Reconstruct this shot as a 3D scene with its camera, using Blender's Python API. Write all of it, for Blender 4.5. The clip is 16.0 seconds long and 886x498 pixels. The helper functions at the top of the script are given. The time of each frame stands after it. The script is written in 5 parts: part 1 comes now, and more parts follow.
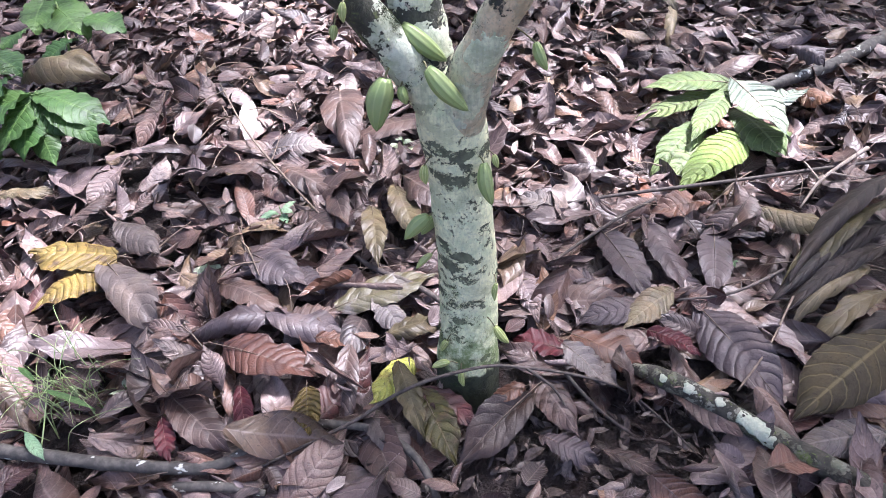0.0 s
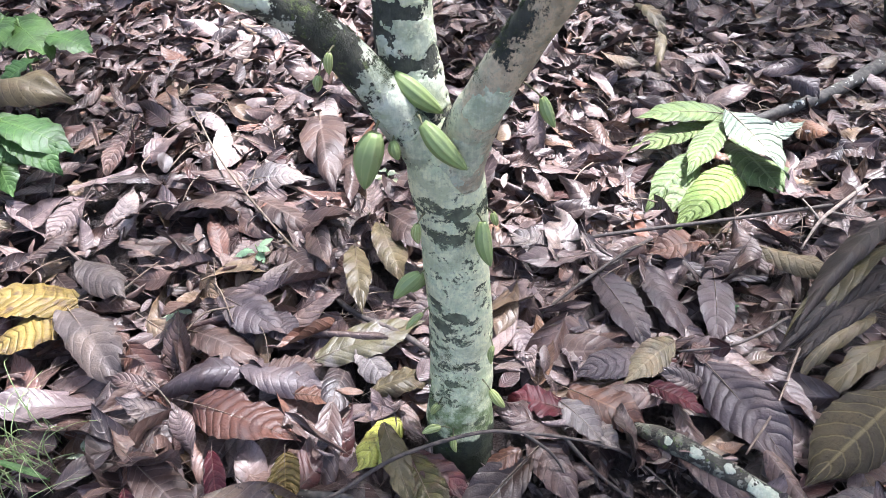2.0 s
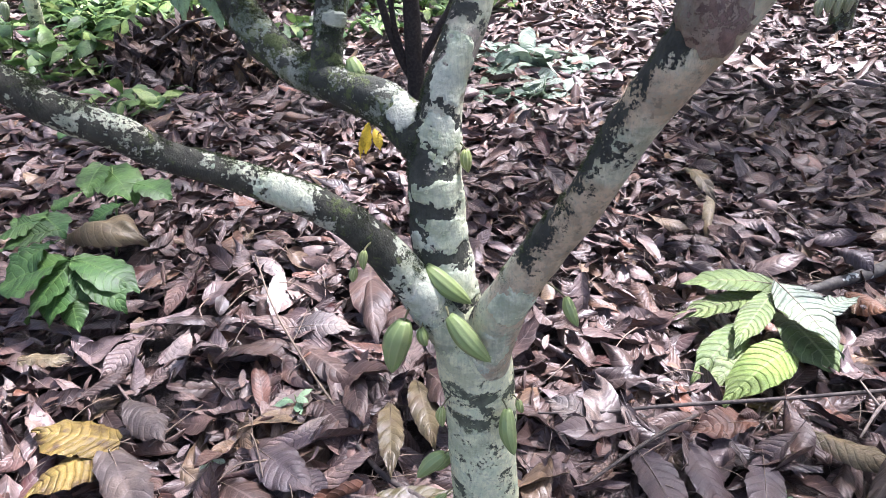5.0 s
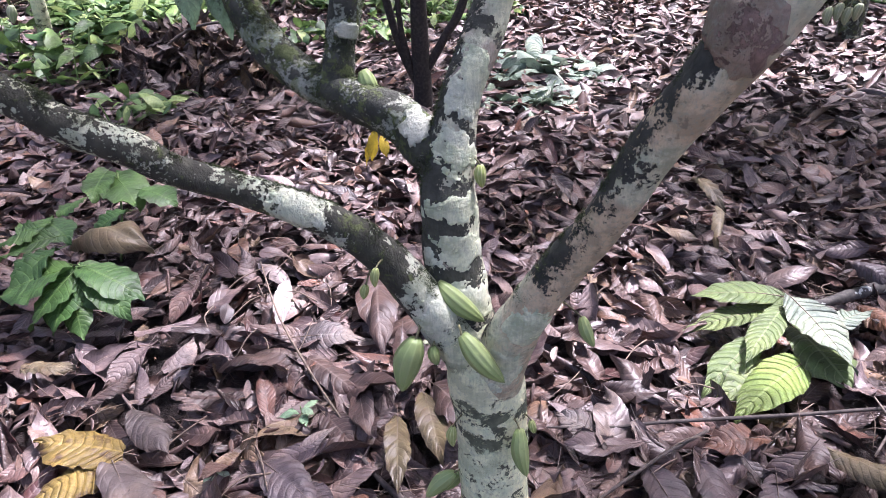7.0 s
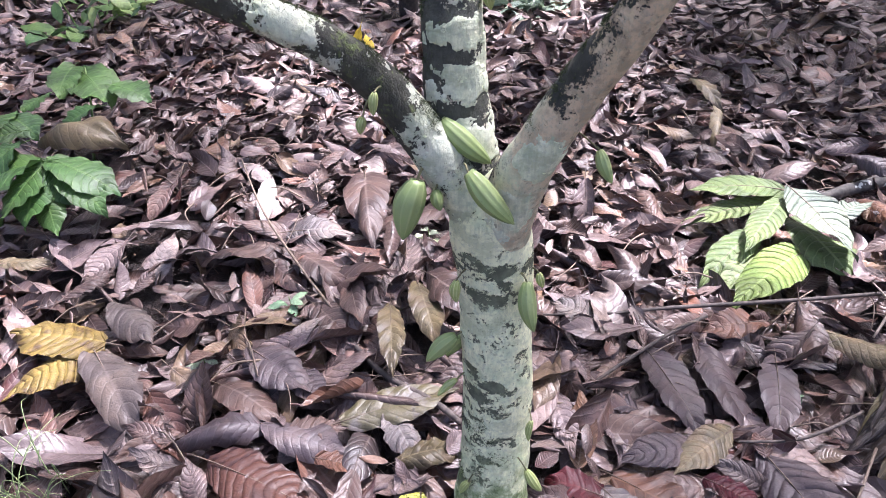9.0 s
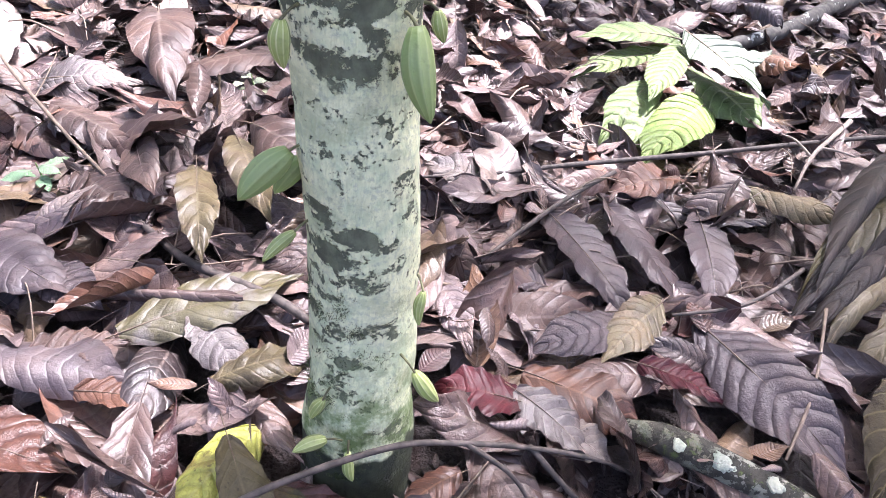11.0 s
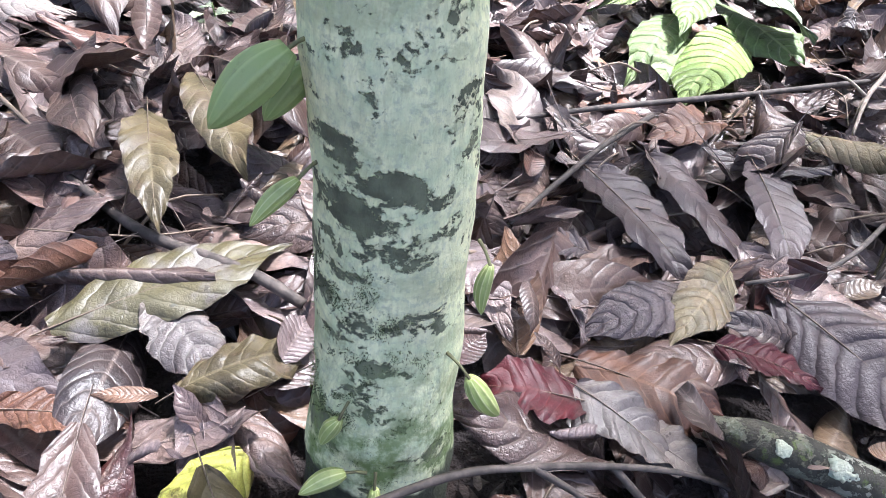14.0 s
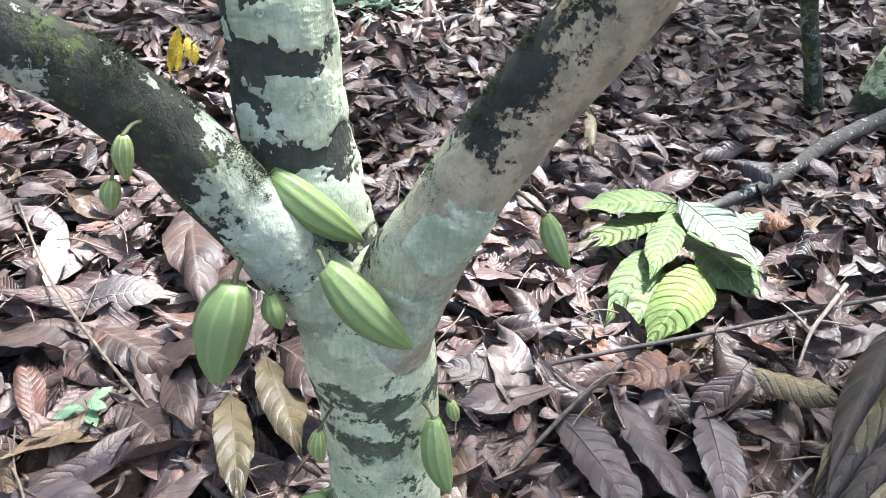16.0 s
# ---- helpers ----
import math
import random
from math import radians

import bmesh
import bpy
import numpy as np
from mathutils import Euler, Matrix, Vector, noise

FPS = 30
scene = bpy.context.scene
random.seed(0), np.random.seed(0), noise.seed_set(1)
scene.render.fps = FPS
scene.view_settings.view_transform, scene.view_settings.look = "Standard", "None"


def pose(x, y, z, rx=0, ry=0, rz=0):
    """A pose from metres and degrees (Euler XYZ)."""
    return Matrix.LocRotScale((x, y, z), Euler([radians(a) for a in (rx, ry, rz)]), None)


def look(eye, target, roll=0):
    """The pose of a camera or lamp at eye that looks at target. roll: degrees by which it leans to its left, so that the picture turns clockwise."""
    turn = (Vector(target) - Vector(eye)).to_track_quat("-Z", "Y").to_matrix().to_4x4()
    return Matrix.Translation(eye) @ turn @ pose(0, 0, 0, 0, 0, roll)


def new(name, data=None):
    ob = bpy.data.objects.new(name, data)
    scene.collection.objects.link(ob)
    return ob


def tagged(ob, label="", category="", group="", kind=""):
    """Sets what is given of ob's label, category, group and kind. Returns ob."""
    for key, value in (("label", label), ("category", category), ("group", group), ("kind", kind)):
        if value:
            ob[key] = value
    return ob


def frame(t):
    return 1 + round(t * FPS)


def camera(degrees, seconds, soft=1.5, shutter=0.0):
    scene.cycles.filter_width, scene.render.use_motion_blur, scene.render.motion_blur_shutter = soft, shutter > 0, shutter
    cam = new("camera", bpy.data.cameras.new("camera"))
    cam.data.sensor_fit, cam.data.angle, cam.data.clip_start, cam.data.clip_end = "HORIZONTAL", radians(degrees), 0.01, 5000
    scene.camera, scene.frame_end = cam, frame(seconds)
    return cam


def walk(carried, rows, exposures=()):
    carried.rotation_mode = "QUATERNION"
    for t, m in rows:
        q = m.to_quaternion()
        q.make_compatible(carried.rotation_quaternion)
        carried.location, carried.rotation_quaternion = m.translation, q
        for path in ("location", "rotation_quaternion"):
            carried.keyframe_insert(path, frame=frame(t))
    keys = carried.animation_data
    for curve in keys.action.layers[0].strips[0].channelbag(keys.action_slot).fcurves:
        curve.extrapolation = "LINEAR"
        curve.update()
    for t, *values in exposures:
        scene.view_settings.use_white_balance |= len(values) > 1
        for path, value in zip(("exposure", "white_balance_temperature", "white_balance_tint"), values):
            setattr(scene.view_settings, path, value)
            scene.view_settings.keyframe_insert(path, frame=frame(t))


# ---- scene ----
cam = camera(69.4, 16.0, soft=0.7)
# seconds, eye, target, roll
PATH = [
    (0, (0.046, -0.097, 1.31), (-0.063, 1.334, -0.083), -3.4),
    (0.5, (0.051, -0.086, 1.299), (-0.072, 1.373, -0.062), -2.9),
    (1, (0.044, -0.075, 1.304), (-0.036, 1.366, -0.08), -1.7),
    (1.5, (0.019, -0.002, 1.297), (-0.034, 1.423, -0.106), -1.4),
    (2, (0.013, 0.046, 1.311), (-0.025, 1.492, -0.07), -1.3),
    (2.5, (0.039, 0.085, 1.327), (-0.114, 1.552, -0.025), -4.0),
    (3, (0.079, 0.125, 1.335), (0.071, 1.644, 0.034), -1.4),
    (3.5, (0.069, 0.115, 1.352), (-0.009, 1.68, 0.11), -0.9),
    (4, (0.065, 0.095, 1.373), (-0.093, 1.713, 0.208), -1.4),
    (4.5, (0.06, 0.084, 1.392), (-0.144, 1.744, 0.296), -2.0),
    (4.7, (0.06, 0.081, 1.398), (-0.154, 1.754, 0.323), -2.0),
    (6.8, (0.047, 0.11, 1.412), (-0.184, 1.799, 0.366), -1.9),
    (7, (0.042, 0.109, 1.409), (-0.188, 1.794, 0.355), -1.7),
    (7.5, (0.047, 0.11, 1.412), (-0.152, 1.807, 0.371), -1.3),
    (8, (0.048, 0.101, 1.406), (-0.154, 1.786, 0.348), -2.1),
    (8.5, (0.028, 0.079, 1.344), (-0.195, 1.656, 0.135), -0.4),
    (9, (0.009, 0.091, 1.248), (-0.157, 1.669, 0.031), -0.9),
    (9.5, (0.002, 0.121, 1.184), (-0.067, 1.615, -0.143), -0.0),
    (9.7, (0.007, 0.136, 1.165), (0.001, 1.629, -0.165), 0.7),
    (11.8, (-0.03, 0.44, 0.579), (0.409, 1.68, -0.928), 15.8),
    (12, (-0.043, 0.447, 0.531), (0.406, 1.601, -1.04), 18.2),
    (12.5, (-0.042, 0.458, 0.508), (0.415, 1.494, -1.141), 19.6),
    (13, (-0.044, 0.485, 0.51), (0.485, 1.612, -1.055), 19.5),
    (13.5, (-0.041, 0.503, 0.588), (0.438, 1.732, -0.917), 14.5),
    (14, (-0.044, 0.499, 0.676), (0.371, 1.838, -0.75), 11.0),
    (14.5, (-0.043, 0.485, 0.8), (0.312, 1.866, -0.602), 8.2),
    (15, (-0.035, 0.466, 0.906), (0.281, 1.876, -0.477), 8.1),
    (15.5, (-0.016, 0.465, 1.028), (0.275, 1.964, -0.264), 5.1),
    (16, (-0.009, 0.456, 1.109), (0.254, 2.037, -0.087), 4.1),
]
# seconds, stops, kelvin, tint: the camera's own balance drifts a little
EXPOSURES = [(0.0, 1.79, 5770, 22), (1.5, 1.87, 5780, 17), (2.5, 1.9, 5820, 15), (4.5, 1.73, 5820, 19), (7.0, 1.46, 5870, 29), (9.7, 1.87, 5870, 24), (12.0, 2.3, 6020, 23), (13.2, 2.3, 5880, 19), (14.5, 1.88, 5760, 11), (16.0, 1.89, 5760, 8)]
walk(cam, [(t, look(eye, target, roll)) for t, eye, target, roll in PATH], EXPOSURES)

# ---- world, sun, exposure ----
SUN_DIR = Vector((0.30, 0.34, 0.89)).normalized()      # towards the sun
world = bpy.data.worlds.new("sky")
scene.world = world
world.use_nodes = True
wn = world.node_tree.nodes
sky = wn.new("ShaderNodeTexSky")
sky.sky_type = "NISHITA"
sky.sun_disc = False
sky.sun_elevation = math.asin(SUN_DIR.z)
sky.sun_rotation = math.atan2(SUN_DIR.x, SUN_DIR.y)
sky.dust_density, sky.air_density, sky.ozone_density = 7.0, 0.7, 0.6
wn["Background"].inputs["Strength"].default_value = 0.15
world.node_tree.links.new(sky.outputs[0], wn["Background"].inputs["Color"])
sun_data = bpy.data.lights.new("sun", "SUN")
sun_data.energy, sun_data.angle, sun_data.color = 5.6, radians(6.0), (1.0, 0.98, 0.95)
sun = new("sun", sun_data)
sun.matrix_world = look(SUN_DIR * 20, (0, 0, 0))

rng = np.random.default_rng(7)


# ---- material helpers ----
class Nodes:
    """A short way to wire a node tree."""

    def __init__(self, name):
        self.mat = bpy.data.materials.new(name)
        self.mat.use_nodes = True
        self.tree = self.mat.node_tree
        self.bsdf = self.tree.nodes["Principled BSDF"]

    def put(self, node, socket, value):
        if isinstance(value, bpy.types.NodeSocket):
            self.tree.links.new(value, node.inputs[socket])
        else:
            node.inputs[socket].default_value = value

    def make(self, kind, out=0, **sockets):
        node = self.tree.nodes.new("ShaderNode" + kind)
        for k, v in sockets.items():
            self.put(node, int(k[1:]) if k[0] == "i" and k[1:].isdigit() else k.replace("_", " "), v)
        return node.outputs[out]

    def math(self, op, a, b=0.0, clamp=False):
        node = self.tree.nodes.new("ShaderNodeMath")
        node.operation, node.use_clamp = op, clamp
        self.put(node, 0, a)
        self.put(node, 1, b)
        return node.outputs[0]

    def mix(self, f, a, b, blend="MIX"):
        node = self.tree.nodes.new("ShaderNodeMix")
        node.data_type, node.blend_type = "RGBA", blend
        self.put(node, 0, f)
        self.put(node, 6, a if isinstance(a, bpy.types.NodeSocket) else (*a, 1))
        self.put(node, 7, b if isinstance(b, bpy.types.NodeSocket) else (*b, 1))
        return node.outputs[2]

    def ramp(self, f, stops, mode="LINEAR"):
        node = self.tree.nodes.new("ShaderNodeValToRGB")
        node.color_ramp.interpolation = mode
        el = node.color_ramp.elements
        while len(el) < len(stops):
            el.new(0.5)
        for e, (p, c) in zip(el, stops):
            e.position = p
            e.color = (*c, 1) if not isinstance(c, (int, float)) else (c, c, c, 1)
        self.put(node, 0, f)
        return node.outputs[0]

    def noise(self, vec, scale, detail=4.0, rough=0.55, out=0):
        node = self.tree.nodes.new("ShaderNodeTexNoise")
        self.put(node, "Vector", vec)
        node.inputs["Scale"].default_value = scale
        node.inputs["Detail"].default_value = detail
        node.inputs["Roughness"].default_value = rough
        return node.outputs[out]

    def step(self, value, low, high):
        node = self.tree.nodes.new("ShaderNodeMapRange")
        node.interpolation_type = "SMOOTHSTEP"
        self.put(node, 0, value)
        node.inputs[1].default_value, node.inputs[2].default_value = low, high
        return node.outputs[0]

    def place(self, scale=(1, 1, 1), shift=None):
        coord = self.tree.nodes.new("ShaderNodeTexCoord").outputs["Object"]
        node = self.tree.nodes.new("ShaderNodeMapping")
        self.put(node, 0, coord)
        node.inputs["Scale"].default_value = scale
        if shift is not None:
            self.put(node, 1, shift)
        return node.outputs[0]

    def bump(self, height, strength, distance, under=None):
        node = self.tree.nodes.new("ShaderNodeBump")
        self.put(node, "Strength", strength)
        self.put(node, "Distance", distance)
        self.put(node, "Height", height)
        if under is not None:
            self.put(node, "Normal", under)
        return node.outputs[0]

    def finish(self, color, rough, normal=None, **more):
        self.put(self.bsdf, "Base Color", color if isinstance(color, bpy.types.NodeSocket) else (*color, 1))
        self.put(self.bsdf, "Roughness", rough)
        if normal is not None:
            self.put(self.bsdf, "Normal", normal)
        for k, v in more.items():
            self.put(self.bsdf, k.replace("_", " "), v)
        return self.mat


def leaf_material(name, stops, source="object", veins=10.0, rough=0.42, vein_tint=0.28, blotch=0.5, blotch_color=(0.06, 0.04, 0.035), glow=0.0, vein_color=(0.33, 0.26, 0.22), gloss=0.45, deep=1.0, crumple=0.9, quilting=0.7):
    """A leaf with midrib, slanting side veins, quilted relief and blotches. stops: colours over the leaf's own random number."""
    n = Nodes(name)
    uv = n.make("UVMap")
    sep = n.tree.nodes.new("ShaderNodeSeparateXYZ")
    n.put(sep, 0, uv)
    u, v = sep.outputs[0], sep.outputs[1]
    if source == "object":
        rnd = n.make("ObjectInfo", out=5)
    else:
        rnd = n.make("NewGeometry", out=8)
    relief = n.math("ADD", n.math("MULTIPLY", n.math("POWER", n.math("FRACT", n.math("MULTIPLY", rnd, 57.3)), 2.0), 0.55 * deep), 0.35 * deep)
    side = n.math("ABSOLUTE", n.math("SUBTRACT", n.math("MULTIPLY", v, 2.0), 1.0))
    wobble = n.math("MULTIPLY", n.noise(uv, 6.0, 2), 0.5)
    s = n.math("ADD", n.math("SUBTRACT", n.math("MULTIPLY", u, n.math("ADD", veins - 2.0, n.math("MULTIPLY", n.math("FRACT", n.math("MULTIPLY", rnd, 23.7)), 4.0))), n.math("MULTIPLY", n.math("POWER", side, 1.45), 1.7)), n.math("ADD", wobble, n.math("MULTIPLY", rnd, 3.0)))
    saw = n.math("ABSOLUTE", n.math("SUBTRACT", n.math("FRACT", s), 0.5))      # 0.5 on a vein, 0 between
    vein = n.step(saw, 0.40, 0.49)
    rib = n.math("SUBTRACT", 1.0, n.step(side, 0.02, 0.09))
    line = n.math("MAXIMUM", n.math("MULTIPLY", vein, 0.7), rib)
    where = n.place(shift=n.make("CombineXYZ", i0=n.math("MULTIPLY", rnd, 31.0), i1=n.math("MULTIPLY", rnd, 17.0), i2=0.0))
    fine = n.noise(where, 140.0, 4)
    net = n.tree.nodes.new("ShaderNodeTexVoronoi")
    net.feature = "DISTANCE_TO_EDGE"
    n.put(net, "Vector", where)
    n.put(net, "Scale", 190.0)
    mesh_line = n.math("SUBTRACT", 1.0, n.step(net.outputs["Distance"], 0.02, 0.16))
    broad = n.noise(where, 16.0, 5, 0.65)
    base = n.ramp(rnd, stops)
    patch = n.noise(where, 7.0, 3, 0.6)
    spots = n.noise(where, 85.0, 3, 0.6)
    col = n.mix(n.math("MULTIPLY", n.step(patch, 0.46, 0.62), 0.75), base, n.mix(1.0, base, (1.35, 1.25, 1.1), "MULTIPLY"))
    col = n.mix(n.math("MULTIPLY", n.step(patch, 0.52, 0.36), 0.7), col, n.mix(1.0, base, (0.5, 0.47, 0.5), "MULTIPLY"))
    col = n.mix(n.math("MULTIPLY", n.step(broad, 0.5, 0.64), blotch), col, blotch_color)
    col = n.mix(n.math("MULTIPLY", n.step(fine, 0.42, 0.68), 0.5), col, n.mix(1.0, col, (0.62, 0.58, 0.56), "MULTIPLY"))
    col = n.mix(n.math("MULTIPLY", n.step(spots, 0.63, 0.68), 0.75), col, n.mix(1.0, col, (0.3, 0.26, 0.25), "MULTIPLY"))
    rim = n.step(n.math("ADD", side, n.math("MULTIPLY", n.math("SUBTRACT", broad, 0.5), 0.9)), 0.86, 1.0)
    col = n.mix(n.math("MULTIPLY", rim, 0.55), col, n.mix(1.0, col, (0.5, 0.42, 0.4), "MULTIPLY"))
    # shade of the creases beside the veins, painted in and stronger with relief
    trough_shade = n.step(saw, 0.2, 0.38)
    col = n.mix(n.math("MULTIPLY", n.math("MULTIPLY", trough_shade, n.math("MULTIPLY", relief, 0.32)), n.step(n.noise(where, 9.0, 2), 0.3, 0.6)), col, n.mix(1.0, col, (0.5, 0.46, 0.46), "MULTIPLY"))
    col = n.mix(n.math("MULTIPLY", line, vein_tint), col, vein_color)
    quilt = n.math("SUBTRACT", 1.0, n.math("POWER", n.math("MULTIPLY", saw, 2.0), 3.0))
    col = n.mix(n.math("MULTIPLY", mesh_line, 0.22), col, n.mix(1.0, col, (0.45, 0.42, 0.4), "MULTIPLY"))
    height = n.math("ADD", n.math("MULTIPLY", quilt, quilting), n.math("MULTIPLY", fine, 0.4))
    height = n.math("SUBTRACT", height, n.math("ADD", n.math("MULTIPLY", mesh_line, 0.07), n.math("MULTIPLY", vein, 0.16)))
    crease = n.noise(where, 48.0, 5, 0.7)
    height = n.math("ADD", height, n.math("ADD", n.math("MULTIPLY", broad, 0.6), n.math("MULTIPLY", crease, crumple)))
    normal = n.bump(height, relief, 0.009)
    r = n.math("ADD", rough - 0.14, n.math("MULTIPLY", patch, 0.36))
    out = n.finish(col, r, normal)
    n.bsdf.inputs["Specular IOR Level"].default_value = gloss
    if glow:
        tr = n.tree.nodes.new("ShaderNodeBsdfTranslucent")
        n.put(tr, 0, col)
        n.put(tr, 1, normal)
        mixer = n.tree.nodes.new("ShaderNodeMixShader")
        mixer.inputs[0].default_value = glow
        n.tree.links.new(n.bsdf.outputs[0], mixer.inputs[1])
        n.tree.links.new(tr.outputs[0], mixer.inputs[2])
        n.tree.links.new(mixer.outputs[0], n.tree.nodes["Material Output"].inputs[0])
    return out


BROWNS = [(0.0, (0.052, 0.032, 0.030)), (0.1, (0.142, 0.090, 0.074)), (0.2, (0.086, 0.053, 0.045)), (0.3, (0.248, 0.190, 0.176)), (0.38, (0.140, 0.092, 0.076)), (0.48, (0.034, 0.025, 0.026)), (0.56, (0.108, 0.067, 0.054)), (0.63, (0.206, 0.158, 0.155)),
          (0.7, (0.188, 0.144, 0.138)), (0.77, (0.158, 0.069, 0.044)), (0.83, (0.193, 0.141, 0.088)), (0.9, (0.069, 0.024, 0.022)), (0.95, (0.055, 0.038, 0.035)), (1.0, (0.320, 0.264, 0.240))]
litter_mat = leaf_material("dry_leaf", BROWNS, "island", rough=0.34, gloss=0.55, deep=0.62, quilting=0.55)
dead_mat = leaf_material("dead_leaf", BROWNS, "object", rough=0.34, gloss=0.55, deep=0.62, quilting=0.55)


def plain_leaf(name, a, b, **kw):
    return leaf_material(name, [(0.0, a), (1.0, b)], "object", **{"deep": 0.6, "gloss": 0.42, "rough": 0.42, "crumple": 0.65, "quilting": 0.5, **kw})


green_mat = plain_leaf("wilting_green_leaf", (0.125, 0.185, 0.065), (0.16, 0.215, 0.078), glow=0.15, vein_color=(0.5, 0.58, 0.3), blotch=0.1, blotch_color=(0.2, 0.24, 0.06), rough=0.45, deep=1.1, quilting=1.0, veins=12.0)
pale_mat = plain_leaf("pale_leaf_underside", (0.2, 0.255, 0.19), (0.24, 0.29, 0.215), vein_color=(0.6, 0.65, 0.45), blotch=0.1, blotch_color=(0.3, 0.34, 0.2), rough=0.4, deep=1.1, quilting=1.0, veins=12.0)
lime_mat = plain_leaf("lime_leaf", (0.19, 0.29, 0.07), (0.22, 0.32, 0.08), glow=0.15, vein_color=(0.5, 0.62, 0.25), blotch=0.25, blotch_color=(0.22, 0.3, 0.05), rough=0.45, deep=1.1, quilting=1.0, veins=12.0)
yellow_mat = plain_leaf("yellow_leaf", (0.19, 0.135, 0.037), (0.23, 0.165, 0.045), vein_color=(0.42, 0.3, 0.08), blotch=1.0, blotch_color=(0.085, 0.05, 0.025), deep=1.7, quilting=1.0, vein_tint=0.4)
lemon_mat = plain_leaf("lemon_leaf", (0.46, 0.48, 0.09), (0.5, 0.52, 0.11), vein_color=(0.5, 0.5, 0.2), blotch=1.0, blotch_color=(0.24, 0.19, 0.05), deep=1.3, quilting=1.0)
olive_mat = plain_leaf("olive_leaf", (0.058, 0.054, 0.012), (0.07, 0.066, 0.015), vein_color=(0.2, 0.16, 0.06), blotch=0.9, blotch_color=(0.075, 0.045, 0.02))
drab_mat = plain_leaf("drab_leaf", (0.07, 0.06, 0.026), (0.085, 0.072, 0.032), vein_color=(0.16, 0.14, 0.08), blotch=0.5, blotch_color=(0.06, 0.045, 0.02))
red_mat = plain_leaf("maroon_leaf", (0.06, 0.008, 0.013), (0.075, 0.012, 0.017), vein_color=(0.16, 0.04, 0.04), blotch=0.5, rough=0.42, gloss=0.3)
rust_mat = plain_leaf("rust_leaf", (0.1, 0.048, 0.032), (0.13, 0.062, 0.04), vein_color=(0.34, 0.18, 0.1), blotch=0.5)
tan_mat = plain_leaf("tan_leaf", (0.155, 0.13, 0.078), (0.185, 0.155, 0.095), vein_color=(0.4, 0.32, 0.2), blotch=0.5, blotch_color=(0.2, 0.13, 0.06))
khaki_mat = plain_leaf("khaki_leaf", (0.09, 0.072, 0.036), (0.115, 0.092, 0.046), vein_color=(0.3, 0.25, 0.15), blotch=0.6, blotch_color=(0.1, 0.065, 0.04))
grey_mat = plain_leaf("bleached_leaf", (0.15, 0.13, 0.12), (0.185, 0.162, 0.15), vein_color=(0.42, 0.38, 0.34), blotch=0.4, blotch_color=(0.2, 0.14, 0.12))
plum_mat = plain_leaf("dark_plum_leaf", (0.062, 0.046, 0.05), (0.09, 0.07, 0.073), vein_color=(0.15, 0.125, 0.13), blotch=0.5, deep=0.72)
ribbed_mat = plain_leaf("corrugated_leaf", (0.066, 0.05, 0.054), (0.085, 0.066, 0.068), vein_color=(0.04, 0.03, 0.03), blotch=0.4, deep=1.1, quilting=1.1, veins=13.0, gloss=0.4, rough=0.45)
leather_mat = plain_leaf("leathery_leaf", (0.032, 0.02, 0.016), (0.04, 0.026, 0.021), vein_color=(0.1, 0.075, 0.06), blotch=0.4, deep=0.35, quilting=0.35, veins=8.0, rough=0.34, gloss=0.4)
chestnut_mat = plain_leaf("chestnut_corrugated_leaf", (0.062, 0.028, 0.021), (0.075, 0.034, 0.026), vein_color=(0.05, 0.025, 0.02), blotch=0.5, blotch_color=(0.05, 0.035, 0.035), deep=1.1, quilting=1.0, veins=13.0, rough=0.33)
bright_mat = plain_leaf("sunlit_yellow_leaf", (0.6, 0.45, 0.03), (0.65, 0.5, 0.05), glow=0.3, vein_color=(0.6, 0.5, 0.1), blotch=0.2, blotch_color=(0.3, 0.2, 0.03))
# near-white base: the sun's brightness on one leaf is put into its colour
sunlit_white_mat = plain_leaf("sunlit_white_leaf", (0.5, 0.45, 0.42), (0.55, 0.5, 0.46), vein_color=(0.5, 0.42, 0.38), blotch=0.3, blotch_color=(0.3, 0.22, 0.2))
holed_mat = plain_leaf("pale_veined_leaf", (0.052, 0.042, 0.022), (0.062, 0.05, 0.027), vein_color=(0.24, 0.2, 0.1), vein_tint=0.5, blotch=0.35, blotch_color=(0.03, 0.022, 0.015), gloss=0.25, rough=0.55)
silver_mat = plain_leaf("olive_silver_leaf", (0.075, 0.066, 0.03), (0.085, 0.075, 0.035), vein_color=(0.05, 0.04, 0.025), blotch=0.9, blotch_color=(0.17, 0.15, 0.135), gloss=0.55)
taupe_mat = plain_leaf("taupe_leaf", (0.1, 0.08, 0.07), (0.125, 0.1, 0.087), vein_color=(0.2, 0.165, 0.15), blotch=0.25, blotch_color=(0.09, 0.065, 0.055), deep=0.55)
wine_mat = plain_leaf("wine_brown_leaf", (0.055, 0.026, 0.025), (0.07, 0.032, 0.03), vein_color=(0.2, 0.12, 0.1), blotch=0.5, blotch_color=(0.12, 0.02, 0.02))
umber_mat = plain_leaf("umber_leaf", (0.018, 0.013, 0.011), (0.03, 0.022, 0.018), vein_color=(0.1, 0.075, 0.06), blotch=0.4, rough=0.55, gloss=0.35)
brown_mat = plain_leaf("mid_brown_leaf", (0.062, 0.038, 0.032), (0.088, 0.056, 0.047), blotch=0.5)
fresh_mat = plain_leaf("fresh_green_leaf", (0.048, 0.12, 0.034), (0.098, 0.195, 0.05), glow=0.2, vein_color=(0.25, 0.4, 0.12), blotch=0.1, blotch_color=(0.06, 0.14, 0.03), rough=0.42)
